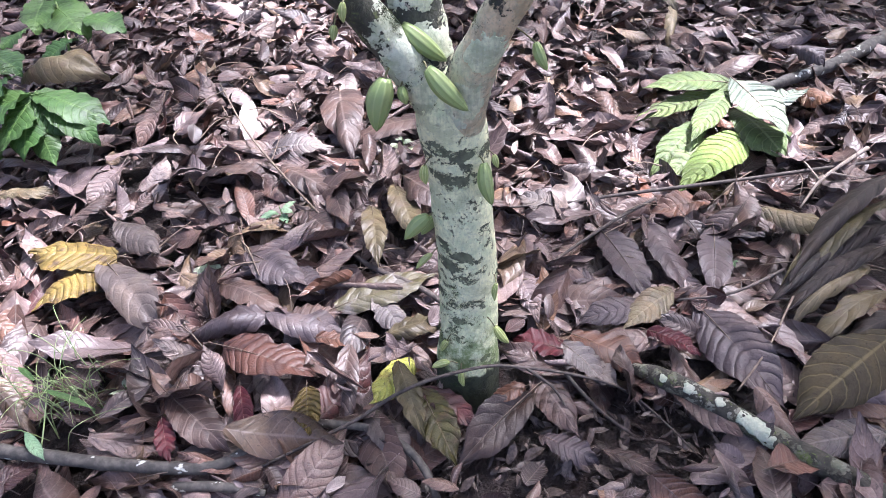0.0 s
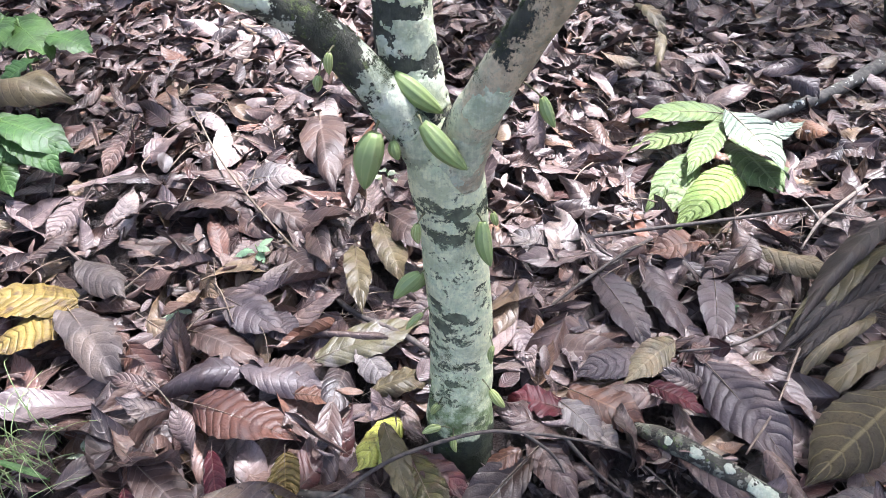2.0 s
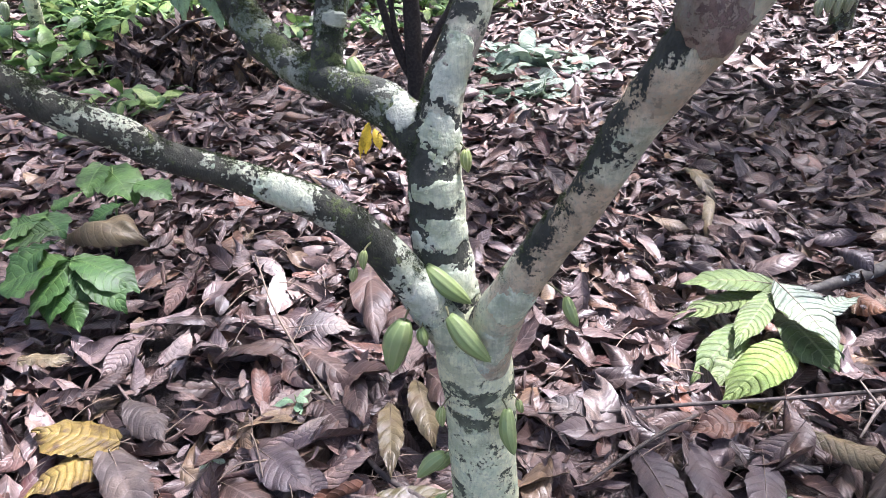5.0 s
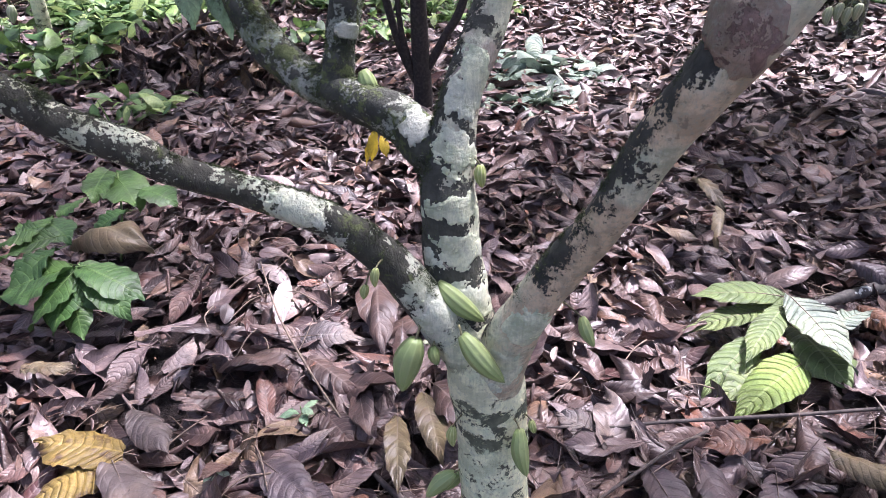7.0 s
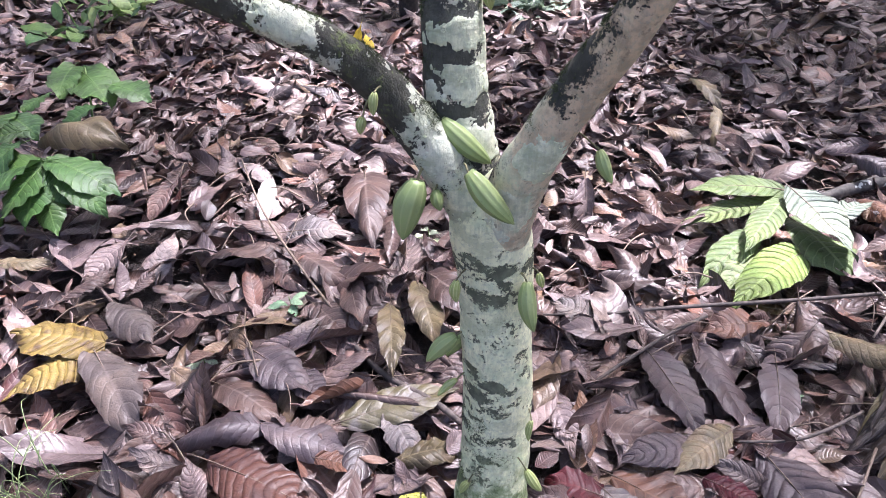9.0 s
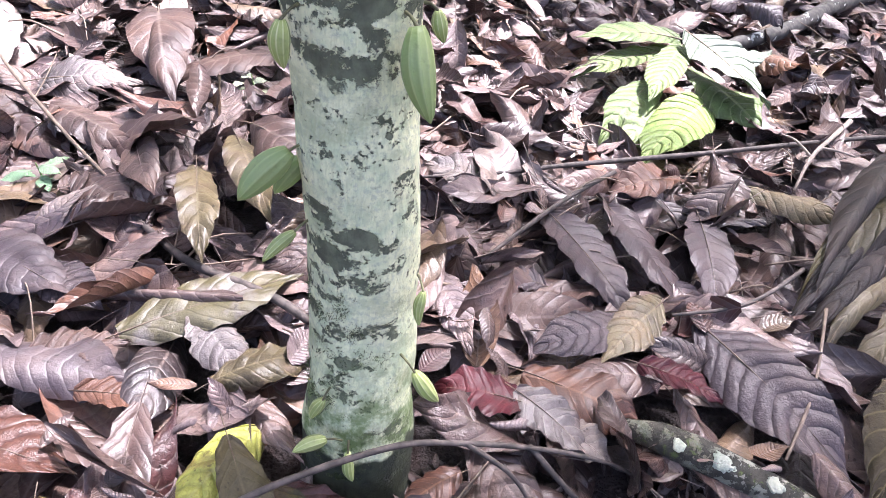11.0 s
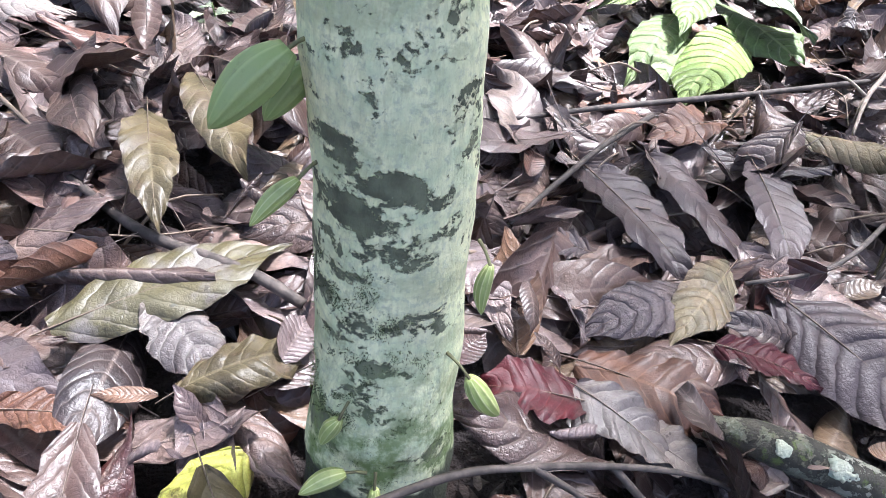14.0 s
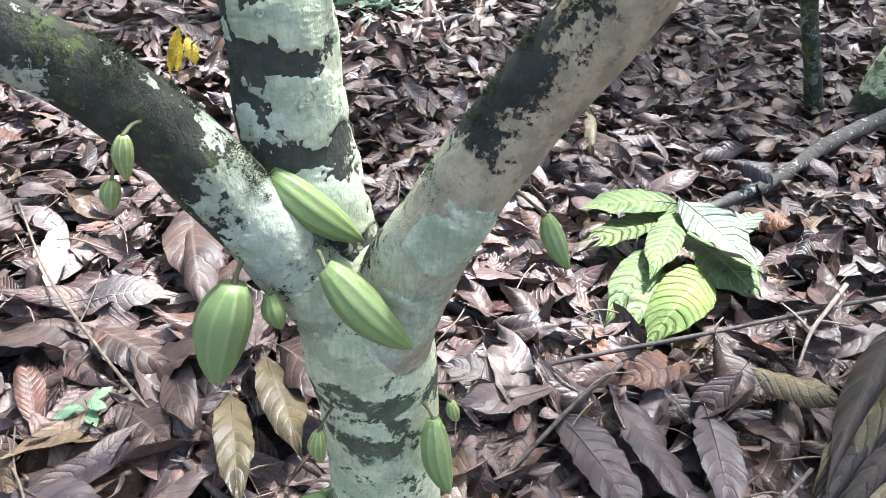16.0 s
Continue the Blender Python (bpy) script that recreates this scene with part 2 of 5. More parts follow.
under_mat = leaf_material("undergrowth_leaf", [(0.0, (0.045, 0.11, 0.042)), (0.35, (0.105, 0.2, 0.06)), (0.7, (0.2, 0.33, 0.1)), (1.0, (0.34, 0.45, 0.17))], "island", glow=0.3, vein_color=(0.25, 0.4, 0.12), blotch=0.1, blotch_color=(0.06, 0.14, 0.03), rough=0.42, deep=0.35, vein_tint=0.15)
weed_mat = leaf_material("bluish_weed_leaf", [(0.0, (0.14, 0.21, 0.15)), (0.6, (0.27, 0.37, 0.28)), (1.0, (0.4, 0.49, 0.39))], "island", glow=0.15, vein_color=(0.3, 0.4, 0.3), blotch=0.1)
crown_mat = leaf_material("crown_leaf", [(0.0, (0.05, 0.12, 0.03)), (1.0, (0.1, 0.2, 0.05))], "island", glow=0.25, blotch=0.1)


def bark_material(name, pale=(0.6, 0.66, 0.56), dark=(0.065, 0.065, 0.05), moss=(0.1, 0.14, 0.035), tan=(0.5, 0.43, 0.34), cover=0.5, moss_amount=0.35, tan_amount=0.2, band=2.2, size=15.0, soft=0.035, foot=None, shade_side=None, zones=None, axis=0, speckle=0.14, cream=(0.51, 0.5, 0.41), relief=0.007, film=0.6, tan_share=0.0):
    """Bark under crusts of pale lichen with ragged dark gaps, moss, and bare tan patches. cover: how much is bare dark bark."""
    n = Nodes(name)
    p = n.place((1, 1, band))
    p1 = n.place()
    warp = n.noise(p1, 40.0, 3, out=1)
    q = n.mix(0.045, p, warp, "ADD")
    big = n.noise(q, size, 5, 0.6)
    tiny = n.noise(p1, 160.0, 5, 0.7)
    grain = n.noise(p1, 55.0, 4)
    edge = n.math("ADD", big, n.math("MULTIPLY", n.math("SUBTRACT", tiny, 0.5), speckle))
    if shade_side is not None:      # a flank on which moss and bare bark prevail
        nor = n.make("NewGeometry", out=1)
        dot = n.tree.nodes.new("ShaderNodeVectorMath")
        dot.operation = "DOT_PRODUCT"
        n.put(dot, 0, nor)
        n.put(dot, 1, shade_side)
        edge = n.math("ADD", edge, n.math("MULTIPLY", dot.outputs["Value"], 0.16))
    if zones is not None:           # stretches of the limb where the crust is whole (below 0.5) or gone (above)
        sp = n.tree.nodes.new("ShaderNodeSeparateXYZ")
        n.put(sp, 0, p1)
        lo, hi = zones[0][0], zones[-1][0]
        f = n.math("DIVIDE", n.math("SUBTRACT", n.math("ADD", sp.outputs[axis], n.math("MULTIPLY", n.math("SUBTRACT", n.noise(p1, 25.0, 3), 0.5), 0.05)), lo), hi - lo)
        bias = n.ramp(f, [((a - lo) / (hi - lo), b) for a, b in zones])
        edge = n.math("ADD", edge, n.math("MULTIPLY", n.math("SUBTRACT", bias, 0.5), 0.7))
    bare = n.step(edge, 1.0 - cover, 1.0 - cover + soft)
    streak = n.noise(n.place((3.0, 3.0, 0.35)), 70.0, 4, 0.65)
    lichen = n.mix(n.step(grain, 0.35, 0.7), pale, (pale[0] * 0.7, pale[1] * 0.78, pale[2] * 0.76))
    lichen = n.mix(n.math("MULTIPLY", n.step(streak, 0.42, 0.62), 0.38), lichen, (pale[0] * 0.55, pale[1] * 0.58, pale[2] * 0.5))
    lichen = n.mix(n.math("MULTIPLY", n.step(n.noise(p1, 7.0, 3), 0.45, 0.62), 0.55), lichen, cream)
    thin = n.noise(n.place((1, 1, 1.8), n.make("CombineXYZ", i0=3.1, i1=1.7, i2=0.4)), 12.0, 5, 0.65)
    lichen = n.mix(n.math("MULTIPLY", n.step(thin, 0.5, 0.6), film), lichen, (pale[0] * 0.42, pale[1] * 0.46, pale[2] * 0.4))
    lichen = n.mix(n.math("MULTIPLY", n.step(n.noise(p1, 9.0, 3), 0.52 - tan_share, 0.66 - tan_share), 1.0), lichen, n.mix(n.step(grain, 0.4, 0.6), tan, tuple(c * 0.7 for c in tan))) if tan_amount else lichen
    lichen = n.mix(n.math("MULTIPLY", n.step(tiny, 0.47, 0.68), 0.5), lichen, (0.34, 0.39, 0.3))
    pits = n.noise(p1, 95.0, 3, 0.6)
    lichen = n.mix(n.math("MULTIPLY", n.step(pits, 0.58, 0.68), speckle), lichen, tuple(c * 2.0 for c in dark))
    mossy = n.step(n.math("ADD", n.noise(p1, 22.0, 5, 0.7), n.math("MULTIPLY", n.math("SUBTRACT", tiny, 0.5), 0.3)), 0.72 - moss_amount * 0.4, 0.8 - moss_amount * 0.4)
    gap = n.mix(n.step(grain, 0.3, 0.75), dark, tuple(c * 2.3 for c in dark))
    gap = n.mix(n.math("MULTIPLY", mossy, 0.8), gap, moss)
    col = n.mix(bare, lichen, gap)
    col = n.mix(n.math("MULTIPLY", mossy, moss_amount), col, (0.14, 0.175, 0.06))
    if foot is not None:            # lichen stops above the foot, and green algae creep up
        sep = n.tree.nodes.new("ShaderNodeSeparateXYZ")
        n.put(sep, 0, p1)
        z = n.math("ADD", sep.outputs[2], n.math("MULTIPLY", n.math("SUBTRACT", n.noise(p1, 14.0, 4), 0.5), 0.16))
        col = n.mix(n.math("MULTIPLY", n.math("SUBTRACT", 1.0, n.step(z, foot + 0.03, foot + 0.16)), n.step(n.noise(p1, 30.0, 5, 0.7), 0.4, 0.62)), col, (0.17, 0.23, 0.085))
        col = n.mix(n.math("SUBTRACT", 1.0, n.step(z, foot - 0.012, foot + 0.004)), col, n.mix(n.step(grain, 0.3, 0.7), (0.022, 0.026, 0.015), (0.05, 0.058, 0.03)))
    h = n.math("ADD", n.math("MULTIPLY", n.math("SUBTRACT", 1.0, bare), 0.7), n.math("ADD", n.math("MULTIPLY", tiny, 0.5), n.math("MULTIPLY", grain, 0.4)))
    return n.finish(col, 0.85, n.bump(n.math("ADD", h, n.math("MULTIPLY", streak, 0.4)), 0.9, relief))


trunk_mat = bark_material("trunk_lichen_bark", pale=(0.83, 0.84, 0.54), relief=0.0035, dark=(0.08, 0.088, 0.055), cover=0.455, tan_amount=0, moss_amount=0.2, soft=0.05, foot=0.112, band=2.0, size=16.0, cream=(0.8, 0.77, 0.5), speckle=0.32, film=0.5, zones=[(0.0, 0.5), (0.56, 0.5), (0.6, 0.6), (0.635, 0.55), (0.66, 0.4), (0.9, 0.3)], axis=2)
right_mat = bark_material("pale_limb_bark", speckle=0.4, dark=(0.03, 0.031, 0.024), pale=(0.74, 0.71, 0.5), cover=0.42, tan_amount=0.6, band=1.0, size=13.0, moss_amount=0.12, shade_side=(-0.75, 0.0, 0.66), tan=(0.66, 0.53, 0.34), tan_share=0.1, cream=(0.7, 0.67, 0.48), zones=[(0.6, 0.3), (0.88, 0.34), (0.95, 0.5), (1.4, 0.55)], axis=2)
left_mat = bark_material("mossy_limb_bark", speckle=0.7, pale=(0.72, 0.74, 0.55), dark=(0.034, 0.034, 0.024), moss=(0.09, 0.115, 0.035), cover=0.53, tan_amount=0, moss_amount=0.4, band=1.0, size=25.0, zones=[(-0.6, 0.6), (-0.47, 0.53), (-0.40, 0.62), (-0.34, 0.57), (-0.30, 0.43), (-0.225, 0.41), (-0.195, 0.72), (-0.125, 0.72), (-0.105, 0.3), (0.0, 0.35)])
mid_mat = bark_material("middle_limb_bark", speckle=0.4, dark=(0.04, 0.042, 0.032), pale=(0.7, 0.7, 0.5), cream=(0.68, 0.65, 0.48), cover=0.52, tan_amount=0.3, moss_amount=0.25, band=1.3, size=18.0, shade_side=(-0.9, 0.0, 0.2), zones=[(0.72, 0.62), (0.85, 0.6), (1.0, 0.62), (1.06, 0.55), (1.12, 0.45), (1.4, 0.42)], axis=2)
moss_bark = bark_material("dark_mossy_bark", speckle=0.5, pale=(0.32, 0.36, 0.28), dark=(0.035, 0.037, 0.028), moss=(0.075, 0.095, 0.03), cover=0.58, tan_amount=0, moss_amount=0.55, band=1.0, size=20.0)
gall_mat = bark_material("gall_bark", speckle=0.5, cream=(0.42, 0.33, 0.25), pale=(0.38, 0.28, 0.21), dark=(0.15, 0.1, 0.08), cover=0.45, tan_amount=0, moss_amount=0.0, band=1.0, size=26.0)
log_mat = bark_material("fallen_limb_bark", pale=(0.2, 0.19, 0.135), dark=(0.04, 0.037, 0.028), cover=0.56, tan_amount=0, moss_amount=0.4, band=1.0, size=32.0, speckle=0.4)

lichen_mat = bark_material("crusty_white_lichen", pale=(0.66, 0.68, 0.53), dark=(0.3, 0.33, 0.25), cover=0.36, tan_amount=0, moss_amount=0.0, band=1.0, size=60.0)


def moss_material():
    n = Nodes("moss_blades")
    col = n.ramp(n.make("NewGeometry", out=8), [(0.0, (0.025, 0.035, 0.013)), (0.5, (0.05, 0.068, 0.023)), (0.9, (0.09, 0.115, 0.04)), (1.0, (0.17, 0.2, 0.09))])
    return n.finish(col, 0.8)


moss_mat = moss_material()
mint_lichen_mat = bark_material("mint_lichen", pale=(0.74, 0.76, 0.53), dark=(0.44, 0.47, 0.32), cover=0.38, tan_amount=0, moss_amount=0.05, band=1.0, size=45.0, cream=(0.56, 0.58, 0.48), relief=0.004)


def twig_material(name, a, b, spots=0.0):
    n = Nodes(name)
    p = n.place()
    col = n.mix(n.step(n.noise(p, 60.0, 4), 0.35, 0.7), a, b)
    if spots:
        col = n.mix(n.step(n.noise(p, 28.0, 3), 0.62, 0.66), col, (0.55, 0.56, 0.5))
    return n.finish(col, 0.75, n.bump(n.noise(p, 120.0, 4), 0.6, 0.002))


twig_mat = twig_material("twig_bark", (0.045, 0.035, 0.03), (0.11, 0.088, 0.075))
spot_twig_mat = twig_material("spotted_twig_bark", (0.05, 0.045, 0.04), (0.11, 0.1, 0.085), 1.0)
pale_twig_mat = twig_material("dry_twig_bark", (0.25, 0.2, 0.16), (0.38, 0.31, 0.26))
rib_mat = twig_material("leaf_rib", (0.13, 0.095, 0.07), (0.22, 0.165, 0.12))
stalk_mat = twig_material("pod_stalk_skin", (0.1, 0.09, 0.045), (0.2, 0.2, 0.09))
stem_mat = twig_material("green_stem_skin", (0.12, 0.2, 0.06), (0.2, 0.27, 0.1))


def pod_material(name, a, b):
    n = Nodes(name)
    p = n.place()
    uv = n.tree.nodes.new("ShaderNodeSeparateXYZ")
    n.put(uv, 0, n.make("UVMap"))
    ridge = n.math("ABSOLUTE", n.math("SUBTRACT", n.math("FRACT", n.math("MULTIPLY", uv.outputs[0], 10.0)), 0.5))
    col = n.mix(n.step(ridge, 0.3, 0.5), a, b)
    col = n.mix(n.math("MULTIPLY", n.step(n.noise(p, 90.0, 5, 0.7), 0.56, 0.7), 0.5), col, tuple(c * 0.55 for c in a))
    col = n.mix(n.math("MULTIPLY", n.step(n.noise(p, 30.0, 3), 0.5, 0.7), 0.4), col, (0.28, 0.32, 0.15))
    return n.finish(col, 0.45, n.bump(n.noise(p, 220.0, 4), 0.35, 0.0015))


pod_mat = pod_material("green_pod_skin", (0.245, 0.325, 0.112), (0.325, 0.4, 0.16))
young_mat = pod_material("young_pod_skin", (0.31, 0.37, 0.11), (0.58, 0.6, 0.3))
far_pod_mat = pod_material("dull_pod_skin", (0.3, 0.34, 0.2), (0.42, 0.44, 0.3))


def soil_material():
    n = Nodes("leaf_mould_soil")
    p = n.place()
    a, b = n.noise(p, 5.0, 6, 0.65), n.noise(p, 45.0, 6, 0.7)
    col = n.mix(n.step(b, 0.35, 0.7), (0.018, 0.012, 0.011), (0.06, 0.042, 0.036))
    col = n.mix(n.math("MULTIPLY", n.step(a, 0.45, 0.65), 0.5), col, (0.075, 0.052, 0.046))
    wet = n.math("SUBTRACT", 0.75, n.math("MULTIPLY", n.step(n.noise(p, 14.0, 3), 0.45, 0.6), 0.42))
    return n.finish(col, wet, n.bump(n.math("ADD", a, n.math("ADD", b, n.noise(p, 160.0, 4))), 1.0, 0.025))


soil_mat = soil_material()


def crumb_material():
    n = Nodes("rotted_leaf")
    p = n.place()
    col = n.ramp(n.make("NewGeometry", out=8), [(0.0, (0.03, 0.021, 0.018)), (0.5, (0.08, 0.058, 0.05)), (0.9, (0.14, 0.105, 0.088)), (1.0, (0.26, 0.21, 0.18))])
    col = n.mix(n.step(n.noise(p, 120.0, 4), 0.4, 0.65), col, n.mix(1.0, col, (0.5, 0.48, 0.46), "MULTIPLY"))
    return n.finish(col, 0.3, n.bump(n.noise(p, 180.0, 4), 0.7, 0.004))


crumb_mat = crumb_material()


# ---- shapes ----
def ground_height(x, y):
    """Gently uneven ground, level in the mean."""
    return 0.03 * np.sin(0.9 * x + 0.6) * np.cos(0.7 * y) + 0.018 * np.sin(2.3 * x + 1.9 * y) - 0.03


def mesh_from(name, verts, faces, uvs=None, smooth=True):
    me = bpy.data.meshes.new(name)
    me.from_pydata([tuple(v) for v in verts], [], [tuple(f) for f in faces])
    if uvs is not None:
        layer = me.uv_layers.new(name="UVMap")
        idx = np.empty(len(me.loops), dtype=np.int32)
        me.loops.foreach_get("vertex_index", idx)
        layer.data.foreach_set("uv", np.asarray(uvs, dtype=np.float32)[idx].ravel())
    if smooth:
        me.polygons.foreach_set("use_smooth", [True] * len(me.polygons))
    return me


def put_mesh(name, me, material, parent=None, label=""):
    ob = new(name, me)
    if not me.materials:
        me.materials.append(material)
    if parent is not None:
        ob.parent = parent
    return tagged(ob, label)


def leaf_stalk(length, width, arch):
    """A thin leaf stalk and raised midrib, three-sided, along a leaf that bends by arch."""
    n = 9
    su = np.linspace(-0.16, 0.86, n)
    sa = arch * (su - 0.4)
    sx = length * (np.sin(sa) / arch if abs(arch) > 1e-3 else su - 0.4)
    sz = -length * ((1 - np.cos(sa)) / arch if abs(arch) > 1e-3 else 0 * su)
    rad = width * np.interp(su, [-0.16, 0.1, 0.86], [0.012, 0.013, 0.003])
    ring = np.array([[0, -1, -0.3], [0, 1, -0.3], [0, 0, 1.0]])
    sv = (np.stack([sx, 0 * sx, sz], -1)[:, None, :] + rad[:, None, None] * ring[None]).reshape(-1, 3)
    k = np.arange(n - 1)[:, None] * 3 + np.arange(3)[None, :]
    k2 = np.arange(n - 1)[:, None] * 3 + (np.arange(3)[None, :] + 1) % 3
    return sv, np.stack([k, k + 3, k2 + 3, k2], -1).reshape(-1, 4), np.repeat(np.stack([np.clip(su, 0, 1), 0 * su + 0.5], -1), 3, axis=0)


def leaf_grid(length, width, nu=12, nv=4, arch=0.3, fold=0.2, curl=0.3, wave=0.006, twist=0.0, veins=10, seed=0, ragged=0.0, stalk=True, crumple=0.0):
    """One leaf along +x from its stalk end, face up: arch bends it down lengthwise (radians), fold lifts both halves, curl rolls the margins down."""
    r = np.random.default_rng(seed)
    u = np.linspace(0, 1, nu + 1)
    v = np.linspace(-1, 1, nv + 1)
    uu, vv = np.meshgrid(u, v, indexing="ij")
    body = np.sin(np.pi * np.clip(uu * 0.96 + 0.02, 0, 1) ** 0.9) ** 0.72
    tip = 1 - 0.72 * np.clip((uu - 0.74) / 0.26, 0, 1) ** 0.9
    half = width / 2 * np.maximum(body * tip, 0.03)
    if ragged:
        half = half * (1 - ragged * (0.5 + 0.5 * np.sin(uu * 9 + r.uniform(0, 6) + np.sign(vv) * 1.3)) * r.uniform(0.5, 1.0))
        half = half * (1 - 0.35 * ragged * np.abs(np.sin(np.pi * veins * uu + np.sign(vv))))
        for _ in range(r.integers(0, 3)):      # bites and tears in the margin
            at, span, deep, side = r.uniform(0.15, 0.95), r.uniform(0.02, 0.06), r.uniform(0.06, 0.25), r.choice([-1, 1])
            half = half * (1 - deep * np.exp(-((uu - at) / span) ** 2) * (np.sign(vv) == side))
    across = np.abs(vv)
    ang = fold - curl * across * (0.7 + 0.6 * np.sin(uu * 3.0 + r.uniform(0, 6) + 0.8 * np.sign(vv)))
    y = half * vv * np.cos(ang)
    z = half * across * np.sin(ang)
    z = z + wave * across * np.sin(2 * np.pi * veins * 0.5 * (uu - 0.16 * across) + r.uniform(0, 6) + 0.9 * np.sign(vv))
    z = z + 0.10 * width * np.sin(uu * r.uniform(3, 7) + r.uniform(0, 6)) * vv
    if crumple:      # dry buckling: sharp creases and slack hollows
        px, py = uu - 0.5, vv * width / max(length, 1e-6) / 2
        for _ in range(5):
            t, o = r.uniform(0, math.pi), r.normal(0, 0.16)
            z = z - crumple * width * r.uniform(0.5, 1.3) * (np.abs(px * math.cos(t) + py * math.sin(t) - o) - 0.2)
        for f in (9.0, 17.0):
            z = z + crumple * width * 1.2 / f * np.sin(f * px + r.uniform(0, 6)) * np.sin(f * 2.2 * py + r.uniform(0, 6))
        z = z - z.mean()
    a = arch * (uu - 0.4)
    x = length * (np.sin(a) / arch if abs(arch) > 1e-3 else uu - 0.4)
    z = z - length * ((1 - np.cos(a)) / arch if abs(arch) > 1e-3 else 0 * uu)
    t = twist * (uu - 0.5)
    y, z = y * np.cos(t) - z * np.sin(t), z + y * np.sin(t)
    verts = np.stack([x, y, z], -1).reshape(-1, 3)
    i = np.arange(nu)[:, None] * (nv + 1) + np.arange(nv)[None, :]
    faces = np.stack([i, i + nv + 1, i + nv + 2, i + 1], -1).reshape(-1, 4)
    uvs = np.stack([uu, vv * 0.5 + 0.5], -1).reshape(-1, 2)
    if stalk:
        sv, sf, su = leaf_stalk(length, width, arch)
        faces = np.concatenate([faces, sf + len(verts)])
        verts = np.concatenate([verts, sv])
        uvs = np.concatenate([uvs, su])
    return verts, faces, uvs


def rotation(rx, ry, rz):
    return np.array(Euler((rx, ry, rz)).to_matrix())


def leaf_mass(name, leaves, material, label, category, kind="stuff", parent=None):
    """Many leaves joined in one mesh. leaves: (grid, matrix 3x3, place)."""
    vs, fs, us, off = [], [], [], 0
    for (v, f, uv), m, p in leaves:
        vs.append(v @ m.T + p)
        fs.append(f + off)
        us.append(uv)
        off += len(v)
    vs, fs, us = np.concatenate(vs), np.concatenate(fs), np.concatenate(us)
    me = bpy.data.meshes.new(name)
    me.vertices.add(len(vs))
    me.vertices.foreach_set("co", vs.astype(np.float32).ravel())
    me.loops.add(fs.size)
    me.loops.foreach_set("vertex_index", fs.astype(np.int32).ravel())
    me.polygons.add(len(fs))
    me.polygons.foreach_set("loop_start", np.arange(0, fs.size, 4, dtype=np.int32))
    me.polygons.foreach_set("use_smooth", np.ones(len(fs), dtype=bool))
    me.update(calc_edges=True)
    layer = me.uv_layers.new(name="UVMap")
    layer.data.foreach_set("uv", us[fs.ravel()].astype(np.float32).ravel())
    ob = put_mesh(name, me, material, parent)
    return tagged(ob, label, category, kind=kind)


def smooth_path(points, per=8):
    """A Catmull-Rom line through (x, y, z, radius) points."""
    p = np.array(points, dtype=float)
    p = np.vstack([2 * p[0] - p[1], p, 2 * p[-1] - p[-2]])
    out = []
    for i in range(1, len(p) - 2):
        for s in np.arange(per) / per:
            a, b, c, d = p[i - 1], p[i], p[i + 1], p[i + 2]
            out.append(0.5 * (2 * b + (c - a) * s + (2 * a - 5 * b + 4 * c - d) * s * s + (3 * b - a - 3 * c + d) * s ** 3))
    out.append(p[-2])
    return np.array(out)


def tube(points, sides=10, per=6, rough=0.0, grain=30.0, seed=0.0, caps=True):
    """Vertices and faces of a tapering, slightly uneven limb."""
    path = smooth_path(points, per)
    c, rad = path[:, :3], np.maximum(path[:, 3], 1e-4)
    tan = np.gradient(c, axis=0)
    tan /= np.linalg.norm(tan, axis=1, keepdims=True)
    side = np.cross(tan[0], [0.0, 0.3, 1.0] if abs(tan[0][2]) < 0.9 else [0.0, 1.0, 0.0])
    verts = []
    for k in range(len(c)):
        side = side - tan[k] * (side @ tan[k])
        side /= np.linalg.norm(side)
        other = np.cross(tan[k], side)
        for j in range(sides):
            a = 2 * math.pi * j / sides
            d = side * math.cos(a) + other * math.sin(a)
            q = c[k] + d * rad[k]
            f = 1.0
            if rough:
                f += rough * (noise.noise(Vector(q * grain * 0.35) + Vector((seed, 0, 0))) * 1.4 + noise.noise(Vector(q * grain) + Vector((0, seed, 0))) * 0.6)
            verts.append(c[k] + d * rad[k] * f)
    faces = []
    for k in range(len(c) - 1):
        for j in range(sides):
            j2 = (j + 1) % sides
            faces.append((k * sides + j, k * sides + j2, (k + 1) * sides + j2, (k + 1) * sides + j))
    if caps:
        faces.append(tuple(range(sides))[::-1])
        faces.append(tuple((len(c) - 1) * sides + j for j in range(sides)))
    return verts, faces


def limb(name, points, material, parent=None, label="", **kw):
    v, f = tube(points, **kw)
    return put_mesh(name, mesh_from(name, v, f), material, parent, label)


def empty(name, at=(0, 0, 0)):
    ob = new(name)
    ob.empty_display_size = 0.05
    ob.location = at
    return ob


# ---- ground ----
def build_ground():
    xs = np.concatenate([[-90, -50, -30], np.linspace(-16, 16, 81), [30, 50, 90]])
    ys = np.concatenate([[-90, -40, -16], np.linspace(-8, 24, 81), [40, 60, 90]])
    gx, gy = np.meshgrid(xs, ys, indexing="ij")
    v = np.stack([gx, gy, ground_height(gx, gy) - 0.012], -1).reshape(-1, 3)
    n = len(ys)
    i = np.arange(len(xs) - 1)[:, None] * n + np.arange(n - 1)[None, :]
    f = np.stack([i, i + n, i + n + 1, i + 1], -1).reshape(-1, 4)
    ob = put_mesh("ground", mesh_from("ground", v, f), soil_mat)
    return tagged(ob, "dark brown leaf mould under fallen leaves", "ground", kind="structure")


ground = build_ground()

